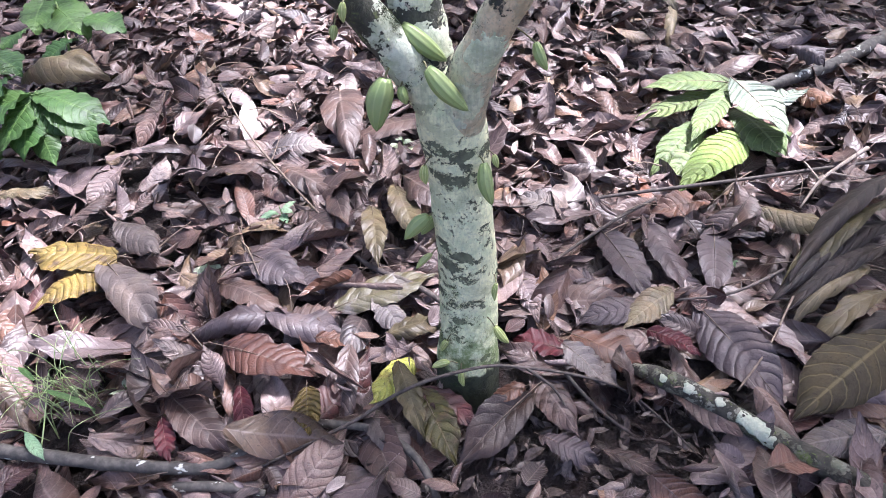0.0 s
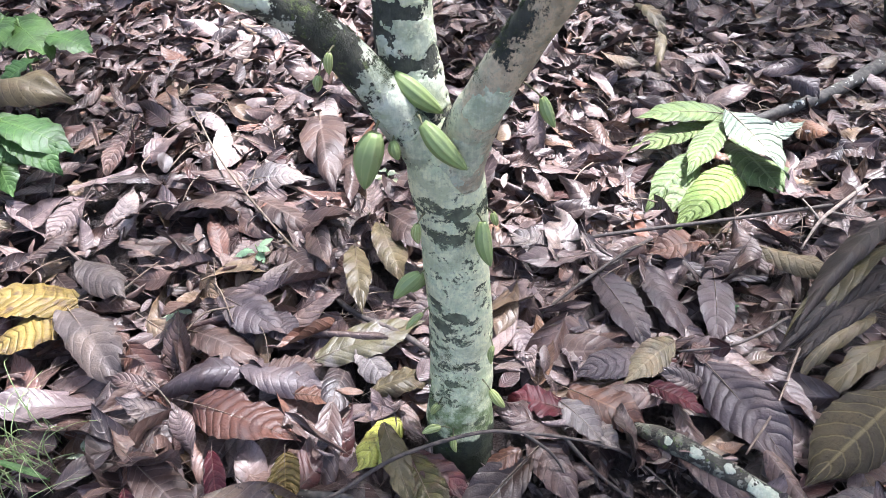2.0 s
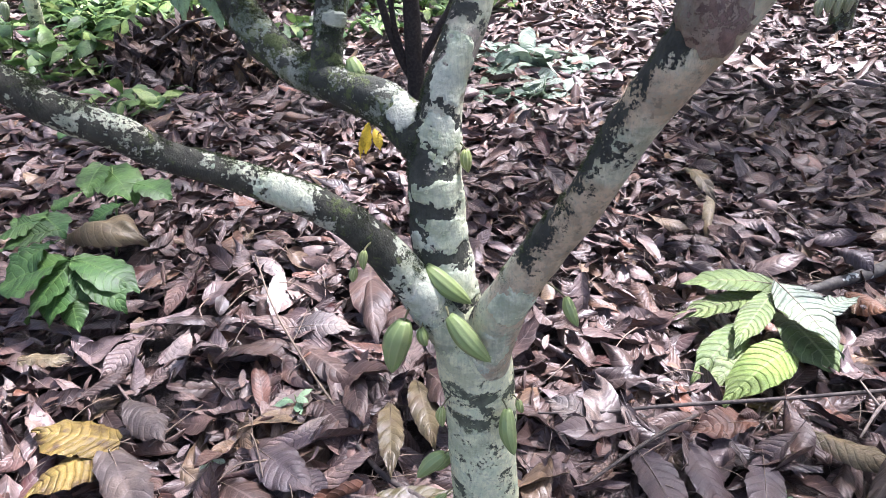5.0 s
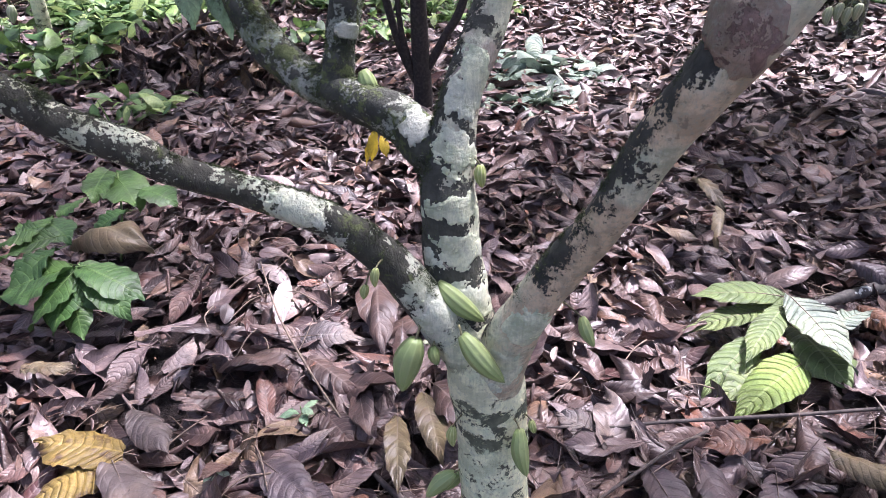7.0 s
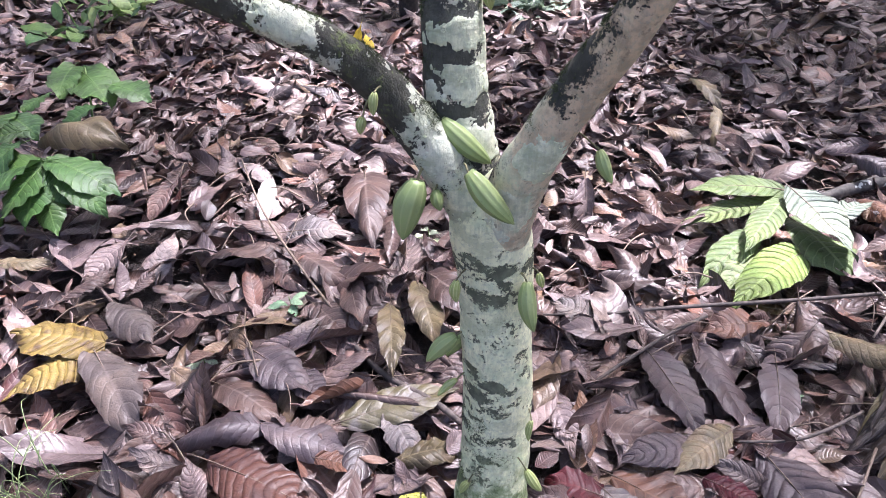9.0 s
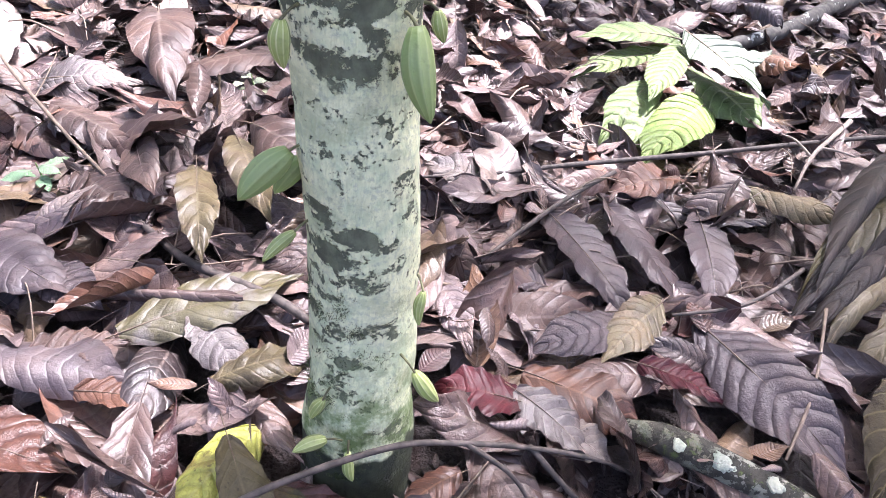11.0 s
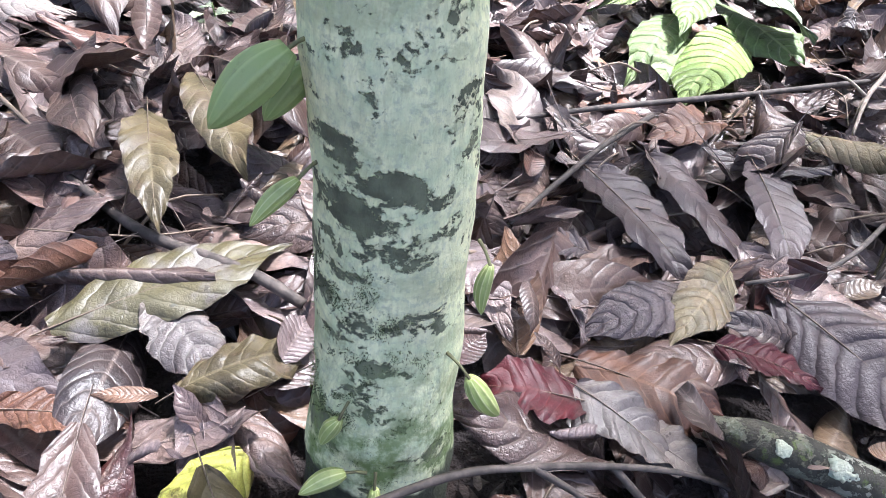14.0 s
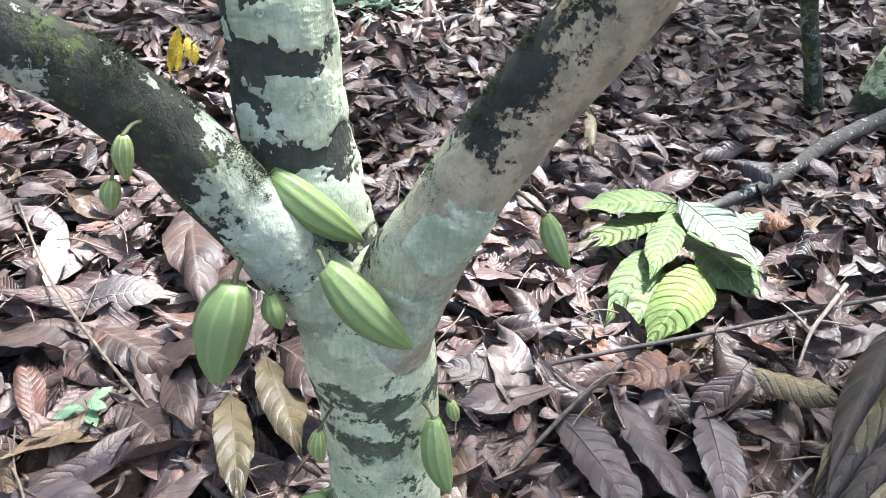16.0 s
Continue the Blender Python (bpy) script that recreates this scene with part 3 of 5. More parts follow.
# ---- the cacao tree ----
tree = tagged(empty("cacao_tree", (0.02, 0.79, 0.0)), "cacao tree with pale lichened trunk bearing small green pods", "tree")


def tree_part(name, points, material, label="", **kw):
    ob = limb(name, points, material, None, label, **kw)
    ob.parent = tree
    ob.matrix_parent_inverse = Matrix.Translation(-tree.location)
    return ob


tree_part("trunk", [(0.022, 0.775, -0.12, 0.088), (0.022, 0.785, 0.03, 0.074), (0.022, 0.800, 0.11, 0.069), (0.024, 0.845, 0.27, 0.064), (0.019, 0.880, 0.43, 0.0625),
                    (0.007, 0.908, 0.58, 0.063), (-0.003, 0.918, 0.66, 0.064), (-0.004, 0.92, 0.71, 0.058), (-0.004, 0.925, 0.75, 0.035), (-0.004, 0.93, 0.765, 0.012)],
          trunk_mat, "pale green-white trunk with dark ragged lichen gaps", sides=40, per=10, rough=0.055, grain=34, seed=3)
LEFT_LINE = [(0.005, 0.915, 0.66, 0.05), (-0.035, 0.912, 0.715, 0.044), (-0.07, 0.906, 0.77, 0.037), (-0.102, 0.903, 0.826, 0.033), (-0.147, 0.90, 0.888, 0.030), (-0.203, 0.893, 0.943, 0.027), (-0.261, 0.885, 0.979, 0.0245), (-0.32, 0.875, 1.007, 0.0225), (-0.359, 0.86, 1.028, 0.022),
                     (-0.423, 0.84, 1.059, 0.0225), (-0.46, 0.825, 1.093, 0.023), (-0.529, 0.80, 1.139, 0.0235), (-0.572, 0.78, 1.18, 0.0225), (-0.68, 0.72, 1.27, 0.021), (-0.82, 0.66, 1.42, 0.02)]
tree_part("branch", LEFT_LINE,
          left_mat, "low dark limb with moss and grey lichen patches", sides=32, per=8, rough=0.075, grain=40, seed=11)
RIGHT_LINE = [(0.008, 0.915, 0.64, 0.05), (0.024, 0.897, 0.72, 0.046), (0.047, 0.872, 0.80, 0.037), (0.08, 0.86, 0.872, 0.0325), (0.114, 0.848, 0.942, 0.030), (0.145, 0.825, 1.006, 0.0285), (0.186, 0.795, 1.118, 0.0285), (0.222, 0.772, 1.198, 0.030), (0.256, 0.76, 1.262, 0.034),
                     (0.29, 0.75, 1.33, 0.031), (0.36, 0.74, 1.47, 0.028), (0.44, 0.74, 1.7, 0.024)]
tree_part("branch", RIGHT_LINE,
          right_mat, "pale tan limb with dark mossy flank", sides=32, per=8, rough=0.07, grain=40, seed=21)
MID_LINE = [(0.0, 0.925, 0.68, 0.042), (-0.035, 0.945, 0.76, 0.046), (-0.055, 0.962, 0.84, 0.046), (-0.064, 0.98, 0.92, 0.045), (-0.068, 0.995, 0.985, 0.042), (-0.057, 1.02, 1.077, 0.032), (-0.031, 1.05, 1.155, 0.030), (-0.008, 1.08, 1.22, 0.029), (0.03, 1.12, 1.36, 0.026), (0.06, 1.16, 1.6, 0.022)]
tree_part("branch", MID_LINE,
          mid_mat, "upright limb with white lichen and dark flank", sides=32, per=8, rough=0.08, grain=40, seed=31)
BACK_LINE = [(-0.06, 0.99, 0.955, 0.034), (-0.09, 1.01, 1.012, 0.036), (-0.157, 1.06, 1.054, 0.036), (-0.248, 1.10, 1.076, 0.034), (-0.333, 1.14, 1.10, 0.033), (-0.403, 1.17, 1.157, 0.031), (-0.445, 1.2, 1.226, 0.029), (-0.51, 1.24, 1.36, 0.026), (-0.58, 1.3, 1.6, 0.022)]
tree_part("branch", BACK_LINE,
          moss_bark, "dark limb thick with moss", sides=32, per=8, rough=0.12, grain=46, seed=41)
SIDE_LINE = [(-0.265, 1.105, 1.06, 0.02), (-0.258, 1.11, 1.10, 0.027), (-0.253, 1.13, 1.15, 0.026), (-0.241, 1.15, 1.215, 0.0255), (-0.22, 1.18, 1.36, 0.022), (-0.2, 1.2, 1.6, 0.018)]
tree_part("branch", SIDE_LINE,
          moss_bark, "upright mossy side limb", sides=24, per=6, rough=0.12, grain=46, seed=51)


def gall(at, size, name, label, material):
    """A lumpy swelling on a limb."""
    bm = bmesh.new()
    bmesh.ops.create_icosphere(bm, subdivisions=4, radius=1.0)
    for v in bm.verts:
        q = v.co.copy()
        f = 1 + 0.16 * noise.noise(q * 2.2) + 0.08 * noise.noise(q * 6.0) + 0.04 * noise.noise(q * 14.0)
        v.co = Vector((q.x * size[0], q.y * size[1], q.z * size[2])) * f + Vector(at)
    me = bpy.data.meshes.new(name)
    bm.to_mesh(me)
    bm.free()
    me.polygons.foreach_set("use_smooth", [True] * len(me.polygons))
    ob = put_mesh(name, me, material, None, label)
    ob.parent = tree
    ob.matrix_parent_inverse = Matrix.Translation(-tree.location)
    return ob


gall((0.246, 0.752, 1.268), (0.037, 0.036, 0.052), "burl", "rough brown swelling on the limb", gall_mat)


def knot_scar(at, facing, radius):
    """A healed branch scar: a swollen ring round a dark hollow."""
    q = Vector(facing).to_track_quat("Z", "Y").to_matrix()
    ring = []
    for i in range(15):
        a = 2 * math.pi * i / 14
        p = Vector(at) + q @ Vector((0.8 * radius * math.cos(a), 1.25 * radius * math.sin(a), 0))
        ring.append((*p, radius * (0.32 + 0.06 * math.sin(3 * a))))
    ob = tree_part("knot", ring, right_mat, "healed knot with a dark hollow", sides=10, per=3, rough=0.15, grain=120, caps=False)
    core = gall(Vector(at) - Vector(facing) * radius * 0.1, (radius * 0.62, radius * 0.4, radius * 0.9), "hollow", "dark knot hollow", twig_mat)
    core.parent = ob
    core.matrix_parent_inverse = (tree.matrix_basis @ ob.matrix_parent_inverse @ ob.matrix_basis).inverted()
    return ob


knot_scar((0.078, 0.839, 0.884), (-0.1, -0.9, 0.4), 0.010)


def around(line, face):
    """Points of a limb's skin: centre, tangent, radius, and two directions across, the first nearest to face."""
    pts = smooth_path(line, 10)
    c, rad = pts[:, :3], pts[:, 3]
    tan = np.gradient(c, axis=0)
    tan /= np.linalg.norm(tan, axis=1)[:, None]
    f = np.array(face, float)
    d = f - tan * (tan @ f)[:, None]
    d /= np.linalg.norm(d, axis=1)[:, None]
    return c, rad, tan, d, np.cross(tan, d)


def crust(line, face, start, end, spread, seed, lift=0.003, skin=(0.08, 40.0, 0.0)):
    """A ragged crust of lichen on a limb between two shares of its length; its rim dips under the bark. skin: the limb's own unevenness."""
    c, rad, tan, d, e = around(line, face)
    nu, nv = 60, 52
    rough, grain, shift = skin
    verts, near, faces = [], {}, []
    for i in range(nu):
        u = i / (nu - 1)
        k = min((start + (end - start) * u) * (len(c) - 1), len(c) - 1.001)
        k0, w = int(k), k - int(k)
        mid, r = c[k0] * (1 - w) + c[k0 + 1] * w, rad[k0] * (1 - w) + rad[k0 + 1] * w
        for j in range(nv):
            v = j / (nv - 1) * 2 - 1
            a = v * spread
            out = d[k0] * math.cos(a) + e[k0] * math.sin(a)
            p = mid + out * r
            bark = 1 + rough * (noise.noise(Vector(p * grain * 0.35) + Vector((shift, 0, 0))) * 1.4 + noise.noise(Vector(p * grain) + Vector((0, shift, 0))) * 0.6)
            far = math.hypot(u * 2 - 1, v) + 0.6 * noise.noise(Vector(p * 26) + Vector((seed, 0, 0))) + 0.4 * noise.noise(Vector(p * 80)) + 0.2 * noise.noise(Vector(p * 260))
            rise = max(-1.0, min(1.0, (0.8 - far) * 7))
            verts.append(mid + out * (r * bark + lift * rise + 0.0005 * noise.noise(Vector(p * 420))))
            near[i, j] = rise > -1.0
    for i in range(nu - 1):
        for j in range(nv - 1):
            if near[i, j] or near[i + 1, j + 1] or near[i, j + 1] or near[i + 1, j]:
                faces.append((i * nv + j, i * nv + j + 1, (i + 1) * nv + j + 1, (i + 1) * nv + j))
    return mesh_from("lichen", np.array(verts), faces)


def moss_tufts(line, face, start, end, spread, count, seed, patchy=0.0):
    """Fine moss blades standing off a limb in cushions."""
    r = np.random.default_rng(seed)
    c, rad, tan, d, e = around(line, face)
    verts, faces = [], []
    for _ in range(count):
        k = min(int((start + (end - start) * r.random()) * (len(c) - 1)), len(c) - 2)
        w, a = r.random(), r.normal(0, spread * 0.5)
        out = d[k] * math.cos(a) + e[k] * math.sin(a)
        mid = c[k] * (1 - w) + c[k + 1] * w
        foot = mid + out * rad[k] * 0.97
        if noise.noise(Vector(foot * 42.0)) + 0.6 * noise.noise(Vector(foot * 110.0)) < patchy:
            continue
        for _ in range(7):
            lean = out + r.normal(0, 0.55, 3)
            lean /= np.linalg.norm(lean)
            side = np.cross(lean, r.normal(0, 1, 3))
            side *= 0.0004 / np.linalg.norm(side)
            b = foot + r.normal(0, 0.0014, 3)
            n = len(verts)
            verts += [b - side, b + side, b + lean * r.uniform(0.0012, 0.003)]
            faces.append((n, n + 1, n + 2))
    return mesh_from("moss", np.array(verts), faces)


def on_tree(name, me, material, label):
    ob = put_mesh(name, me, material, None, label)
    ob.parent = tree
    ob.matrix_parent_inverse = Matrix.Translation(-tree.location)
    return ob


on_tree("moss", moss_tufts(BACK_LINE, (-0.2, -0.6, 0.8), 0.05, 0.95, 1.9, 9000, 1, -0.12), moss_mat, "fuzzy dark green moss")
on_tree("moss", moss_tufts(SIDE_LINE, (-0.3, -0.9, 0.2), 0.05, 0.9, 2.0, 4200, 2, -0.2), moss_mat, "fuzzy dark green moss")
on_tree("moss", moss_tufts(LEFT_LINE, (-0.2, -0.1, 1.0), 0.12, 0.9, 1.3, 8000, 3, 0.06), moss_mat, "fuzzy green moss")
on_tree("moss", moss_tufts(MID_LINE, (-0.95, -0.2, 0.1), 0.28, 0.75, 0.9, 4000, 4, 0.08), moss_mat, "dark moss on the flank")
on_tree("moss", moss_tufts(RIGHT_LINE, (-0.75, -0.1, 0.6), 0.25, 0.8, 0.7, 4000, 5, 0.12), moss_mat, "dark moss on the flank")
on_tree("lichen", crust(BACK_LINE, (-0.1, -0.7, 0.7), 0.15, 0.23, 1.3, 2.0, 0.004, (0.12, 46, 41)), lichen_mat, "thick white lichen crust")
on_tree("lichen", crust(SIDE_LINE, (0.1, -1.0, 0.1), 0.42, 0.53, 1.2, 5.0, 0.004, (0.12, 46, 51)), lichen_mat, "thick white lichen crust")
on_tree("moss", moss_tufts([(0.022, 0.79, 0.06, 0.071), (0.022, 0.8, 0.11, 0.069), (0.024, 0.845, 0.27, 0.064), (0.022, 0.88, 0.43, 0.0625)], (-0.65, -0.75, 0.0), 0.0, 0.75, 1.1, 4200, 6, 0.2), moss_mat, "dark green moss on the trunk")
for line, face, skin, spots in [(MID_LINE, (0.4, -0.9, 0.1), (0.08, 40, 31), [(0.115, 0.215, 1.7), (0.222, 0.315, 1.6), (0.33, 0.425, 1.5), (0.45, 0.54, 1.4), (0.55, 0.68, 1.4)]),
                          (RIGHT_LINE, (0.1, -0.97, 0.15), (0.07, 40, 21), [(0.05, 0.17, 1.25), (0.17, 0.27, 1.1)]),
                          (LEFT_LINE, (0.0, -0.9, 0.4), (0.075, 40, 11), [(0.04, 0.135, 1.3), (0.13, 0.225, 1.15), (0.385, 0.5, 1.3)])]:
    for k, (start, end, spread) in enumerate(spots):
        on_tree("lichen", crust(line, (face[0] + 0.2 * math.sin(2.1 * k), face[1], face[2]), start, end, spread, 7.0 + 2.3 * k + 5 * face[0], 0.0018, skin), mint_lichen_mat, "rounded mint-grey lichen rosette")


def pod_mesh(length, radius, seed=0):
    """A ribbed pod along -z from its stalk end, blunt above and drawn out to a point."""
    nu, nv = 14, 40
    verts, uvs = [], []
    for i in range(nu + 1):
        u = i / nu
        prof = math.sin(math.pi * (0.07 + 0.93 * u) ** 0.9) ** 0.62 if u < 1 else 0.02
        prof *= 1.0 - 0.14 * u * u
        for j in range(nv):
            a = 2 * math.pi * j / nv
            groove = 0.055 * math.cos(10 * a) + 0.025 * math.cos(5 * a)
            r = radius * max(prof, 0.03) * (1 + groove * min(1, 4 * u * (1.1 - u) + 0.25))
            bend = 0.06 * length * math.sin(math.pi * u)
            verts.append((r * math.cos(a) + bend, r * math.sin(a), -u * length))
            uvs.append((j / nv, u))
    faces = [(i * nv + j, (i + 1) * nv + j, (i + 1) * nv + (j + 1) % nv, i * nv + (j + 1) % nv) for i in range(nu) for j in range(nv)]
    faces.append(tuple(range(nv)))
    faces.append(tuple(nu * nv + j for j in range(nv))[::-1])
    return mesh_from("pod", verts, faces, uvs)


def pod(top, tip, radius, root, material, label="", owner=None):
    """A pod from its stalk end to its tip, on a stalk that springs from root on the bark."""
    owner = owner or tree
    a, b = Vector(top), Vector(tip)
    ob = put_mesh("pod", pod_mesh((b - a).length, radius), material, None, label)
    ob.matrix_world = Matrix.Translation(a) @ (b - a).to_track_quat("-Z", "Y").to_matrix().to_4x4()
    ob.parent = owner
    ob.matrix_parent_inverse = owner.matrix_basis.inverted()
    mid = (Vector(root) + a) / 2 + Vector((0, 0, 0.002))
    r = max(0.0013, radius * 0.1)
    stalk = limb("stalk", [(*root, r * 1.3), (*mid, r), (*a, r * 1.1), (*(a + (b - a) * 0.06), r * 1.5)], stalk_mat, None, "thin brown stalk", sides=8, per=4)
    stalk.parent = ob
    stalk.matrix_parent_inverse = ob.matrix_basis.inverted()
    return ob


GREEN = "ribbed light green unripe pod"
YOUNG = "tiny yellowish green young pod"
pod((-0.106, 0.856, 0.778), (-0.127, 0.826, 0.694), 0.0219, (-0.1, 0.878, 0.788), pod_mat, "large ribbed green pod hanging from the limb")
pod((-0.078, 0.914, 0.842), (-0.004, 0.902, 0.782), 0.0169, (-0.09, 0.925, 0.842), pod_mat, GREEN)
pod((-0.034, 0.842, 0.802), (0.032, 0.815, 0.738), 0.0169, (-0.04, 0.862, 0.803), pod_mat, GREEN)
pod((0.058, 0.845, 0.61), (0.073, 0.808, 0.541), 0.0145, (0.05, 0.862, 0.614), pod_mat, GREEN)
pod((0.076, 0.858, 0.619), (0.084, 0.855, 0.592), 0.0067, (0.066, 0.868, 0.621), young_mat, YOUNG)
pod((-0.155, 0.845, 0.912), (-0.157, 0.838, 0.883), 0.0066, (-0.152, 0.874, 0.908), young_mat, YOUNG)
pod((-0.179, 0.868, 0.866), (-0.183, 0.862, 0.843), 0.0071, (-0.17, 0.882, 0.892), young_mat, YOUNG)
pod((-0.082, 0.865, 0.757), (-0.074, 0.855, 0.728), 0.0095, (-0.076, 0.882, 0.768), pod_mat, "small green pod beside a larger one")
pod((0.139, 0.862, 0.832), (0.159, 0.842, 0.793), 0.0095, (0.098, 0.868, 0.862), pod_mat, "small green pod hanging clear of the limb")
pod((-0.052, 0.860, 0.472), (-0.101, 0.835, 0.43), 0.0153, (-0.035, 0.868, 0.476), pod_mat, GREEN)
pod((-0.040, 0.885, 0.446), (-0.07, 0.865, 0.415), 0.0120, (-0.03, 0.88, 0.455), pod_mat, GREEN)
pod((-0.049, 0.835, 0.39), (-0.081, 0.813, 0.368), 0.0071, (-0.033, 0.85, 0.395), young_mat, YOUNG)
pod((0.083, 0.79, 0.348), (0.080, 0.775, 0.31), 0.0063, (0.079, 0.812, 0.351), young_mat, YOUNG)
pod((0.081, 0.765, 0.24), (0.111, 0.752, 0.199), 0.0097, (0.066, 0.788, 0.244), young_mat, "yellow-green ribbed young pod on a dark stalk")
pod((-0.018, 0.733, 0.158), (-0.056, 0.72, 0.155), 0.0088, (0.0, 0.735, 0.15), young_mat, YOUNG)
pod((0.007, 0.725, 0.138), (0.013, 0.711, 0.095), 0.0071, (0.008, 0.735, 0.15), young_mat, YOUNG)
pod((-0.022, 0.762, 0.195), (-0.037, 0.757, 0.164), 0.0076, (-0.012, 0.775, 0.205), young_mat, YOUNG)
pod((-0.05, 0.838, 0.612), (-0.049, 0.83, 0.574), 0.0088, (-0.038, 0.862, 0.615), young_mat, YOUNG)
pod((-0.018, 0.985, 1.012), (-0.014, 0.98, 0.976), 0.0092, (-0.03, 0.995, 1.02), young_mat, YOUNG)
pod((-0.214, 1.10, 1.118), (-0.19, 1.09, 1.068), 0.0149, (-0.225, 1.11, 1.1), pod_mat, GREEN)

# ---- leaf litter ----
def dry_shapes(count, nu, nv, seed, **kw):
    """A stock of dead leaves of unit length, each buckled, rolled or torn in its own way."""
    r = np.random.default_rng(seed)
    return [leaf_grid(1.0, r.uniform(0.3, 0.45), nu, nv, arch=r.normal(0.1, 0.55), fold=r.normal(0.12, 0.3), curl=r.choice([0.3, 0.6, 1.0, -0.4, 1.3], p=[0.38, 0.27, 0.13, 0.15, 0.07]) * r.uniform(0.7, 1.2),
                      wave=r.uniform(0.006, 0.018), twist=r.normal(0, 0.6), seed=seed + i, ragged=max(0.0, r.normal(0.08, 0.13)), crumple=abs(r.normal(0.12, 0.14)), **kw) for i in range(count)]


NEAR = dry_shapes(26, 16, 8, 11)
MID = dry_shapes(12, 8, 4, 61, stalk=False, veins=5)
FAR = [leaf_grid(1.0, w, 4, 2, arch=a, fold=f, curl=0.2, wave=0.0, twist=tw, seed=90 + i, stalk=False) for i, (w, a, f, tw) in enumerate([(0.45, 0.7, 0.2, 0.5), (0.42, -0.7, 0.4, 0.8), (0.48, 1.1, -0.2, -0.7)])]


LAID = []      # where single leaves lie: x, y, half length


def fallen_leaf(stalk_end, tip, width, height, material, label, curled=False, lean=None, rise=None, fold=None, neat=False):
    """A single leaf lying on the litter from its stalk end to its tip."""
    a, b = Vector(stalk_end), Vector(tip)
    length = (b - a).length * (1.12 if curled else 1.03)
    seed = int(abs(a.x * 1000) + abs(a.y * 3000))
    r = np.random.default_rng(seed)
    if curled:
        width, arch = width * 1.25, r.uniform(0.7, 1.2)
        grid = leaf_grid(length, width, 24, 10, arch=arch, fold=r.uniform(-0.1, 0.5), curl=r.uniform(0.7, 1.2), wave=0.005, twist=r.uniform(-0.6, 0.6), seed=seed, ragged=0.12, stalk=False, crumple=r.uniform(0.08, 0.22))
    else:
        width, arch = width * 1.05, r.uniform(0.15, 0.55)
        grid = leaf_grid(length, width, 44, 10, arch=arch, fold=r.uniform(0.0, 0.42) if fold is None else fold, curl=0.2 if neat else r.uniform(0.1, 0.5), wave=r.uniform(0.002, 0.005), twist=r.uniform(-0.25, 0.25), seed=seed, ragged=0.05 if neat else 0.14, stalk=False, crumple=0.015 if neat else r.uniform(0.02, 0.09))
    ob = put_mesh("fallen_leaf", mesh_from("fallen_leaf", *grid), material)
    put_mesh("midrib", mesh_from("midrib", *leaf_stalk(length, width, arch)), rib_mat, ob)
    c = a.lerp(b, 0.4)
    mid = a.lerp(b, 0.5)
    LAID.append((mid.x, mid.y, 0.5 * (b - a).length))
    ob.matrix_world = pose(c.x, c.y, height + 0.012, r.uniform(-5, 5) if lean is None else lean, r.uniform(-4, 4) if rise is None else rise, math.degrees(math.atan2(b.y - a.y, b.x - a.x)))
    return tagged(ob, label, "leaf", "leaves on the litter")


# leaves that stand out from the litter: stalk end, tip, width, height
fallen_leaf((0.952, 1.991), (0.645, 1.981), 0.140, 0.100, green_mat, "pale green leaf wilting in a cut cluster", curled=False, fold=0.12, neat=True)
fallen_leaf((0.942, 1.966), (0.595, 1.823), 0.119, 0.070, green_mat, "pale green leaf wilting in a cut cluster", curled=False, fold=0.12, neat=True)
fallen_leaf((0.849, 1.847), (0.602, 1.564), 0.107, 0.050, green_mat, "pale green leaf wilting in a cut cluster", curled=False, fold=0.12, neat=True)
fallen_leaf((0.947, 1.887), (1.015, 1.593), 0.166, 0.060, green_mat, "pale green leaf wilting in a cut cluster", curled=False, fold=0.12, neat=True)
fallen_leaf((0.920, 1.734), (0.638, 1.549), 0.125, 0.035, green_mat, "pale green leaf wilting in a cut cluster", curled=False, fold=0.12, neat=True)
fallen_leaf((0.936, 1.941), (0.735, 1.656), 0.096, 0.100, green_mat, "pale green leaf wilting in a cut cluster", curled=False, fold=0.12, neat=True)
fallen_leaf((0.978, 1.773), (1.195, 1.922), 0.084, 0.120, pale_mat, "silvery leaf underside shining among green leaves", curled=False, fold=0.12, neat=True)
fallen_leaf((0.937, 1.938), (1.020, 1.600), 0.140, 0.130, pale_mat, "silvery leaf underside shining among green leaves", curled=False, fold=0.12, neat=True)
fallen_leaf((0.930, 1.706), (0.661, 1.460), 0.142, 0.060, lime_mat, "bright lime leaf with a small brown spot", curled=False, fold=0.12, neat=True)
fallen_leaf((-1.005, 1.165), (-1.160, 0.985), 0.170, 0.040, yellow_mat, "yellow leaf browning at the edges on litter", curled=False, fold=0.1)
fallen_leaf((-0.985, 1.165), (-1.240, 1.165), 0.160, 0.060, yellow_mat, "yellow leaf browning at the edges on litter", curled=False, fold=0.1)
fallen_leaf((-0.345, 0.715), (-0.322, 0.600), 0.074, 0.075, yellow_mat, "small mottled yellow leaf by a twig", curled=False)
fallen_leaf((-0.110, 0.810), (-0.209, 0.680), 0.082, 0.050, lemon_mat, "lemon yellow leaf with brown specks at trunk foot", curled=False)
fallen_leaf((-0.092, 0.733), (0.049, 0.619), 0.068, 0.065, wine_mat, "dull maroon leaf lying under an olive leaf", curled=False)
fallen_leaf((-0.143, 0.784), (-0.071, 0.594), 0.062, 0.080, drab_mat, "dull olive leaf with its tip on a yellow one", curled=False)
fallen_leaf((-0.089, 0.720), (0.000, 0.540), 0.090, 0.070, olive_mat, "large olive leaf browning from the tip", curled=False)
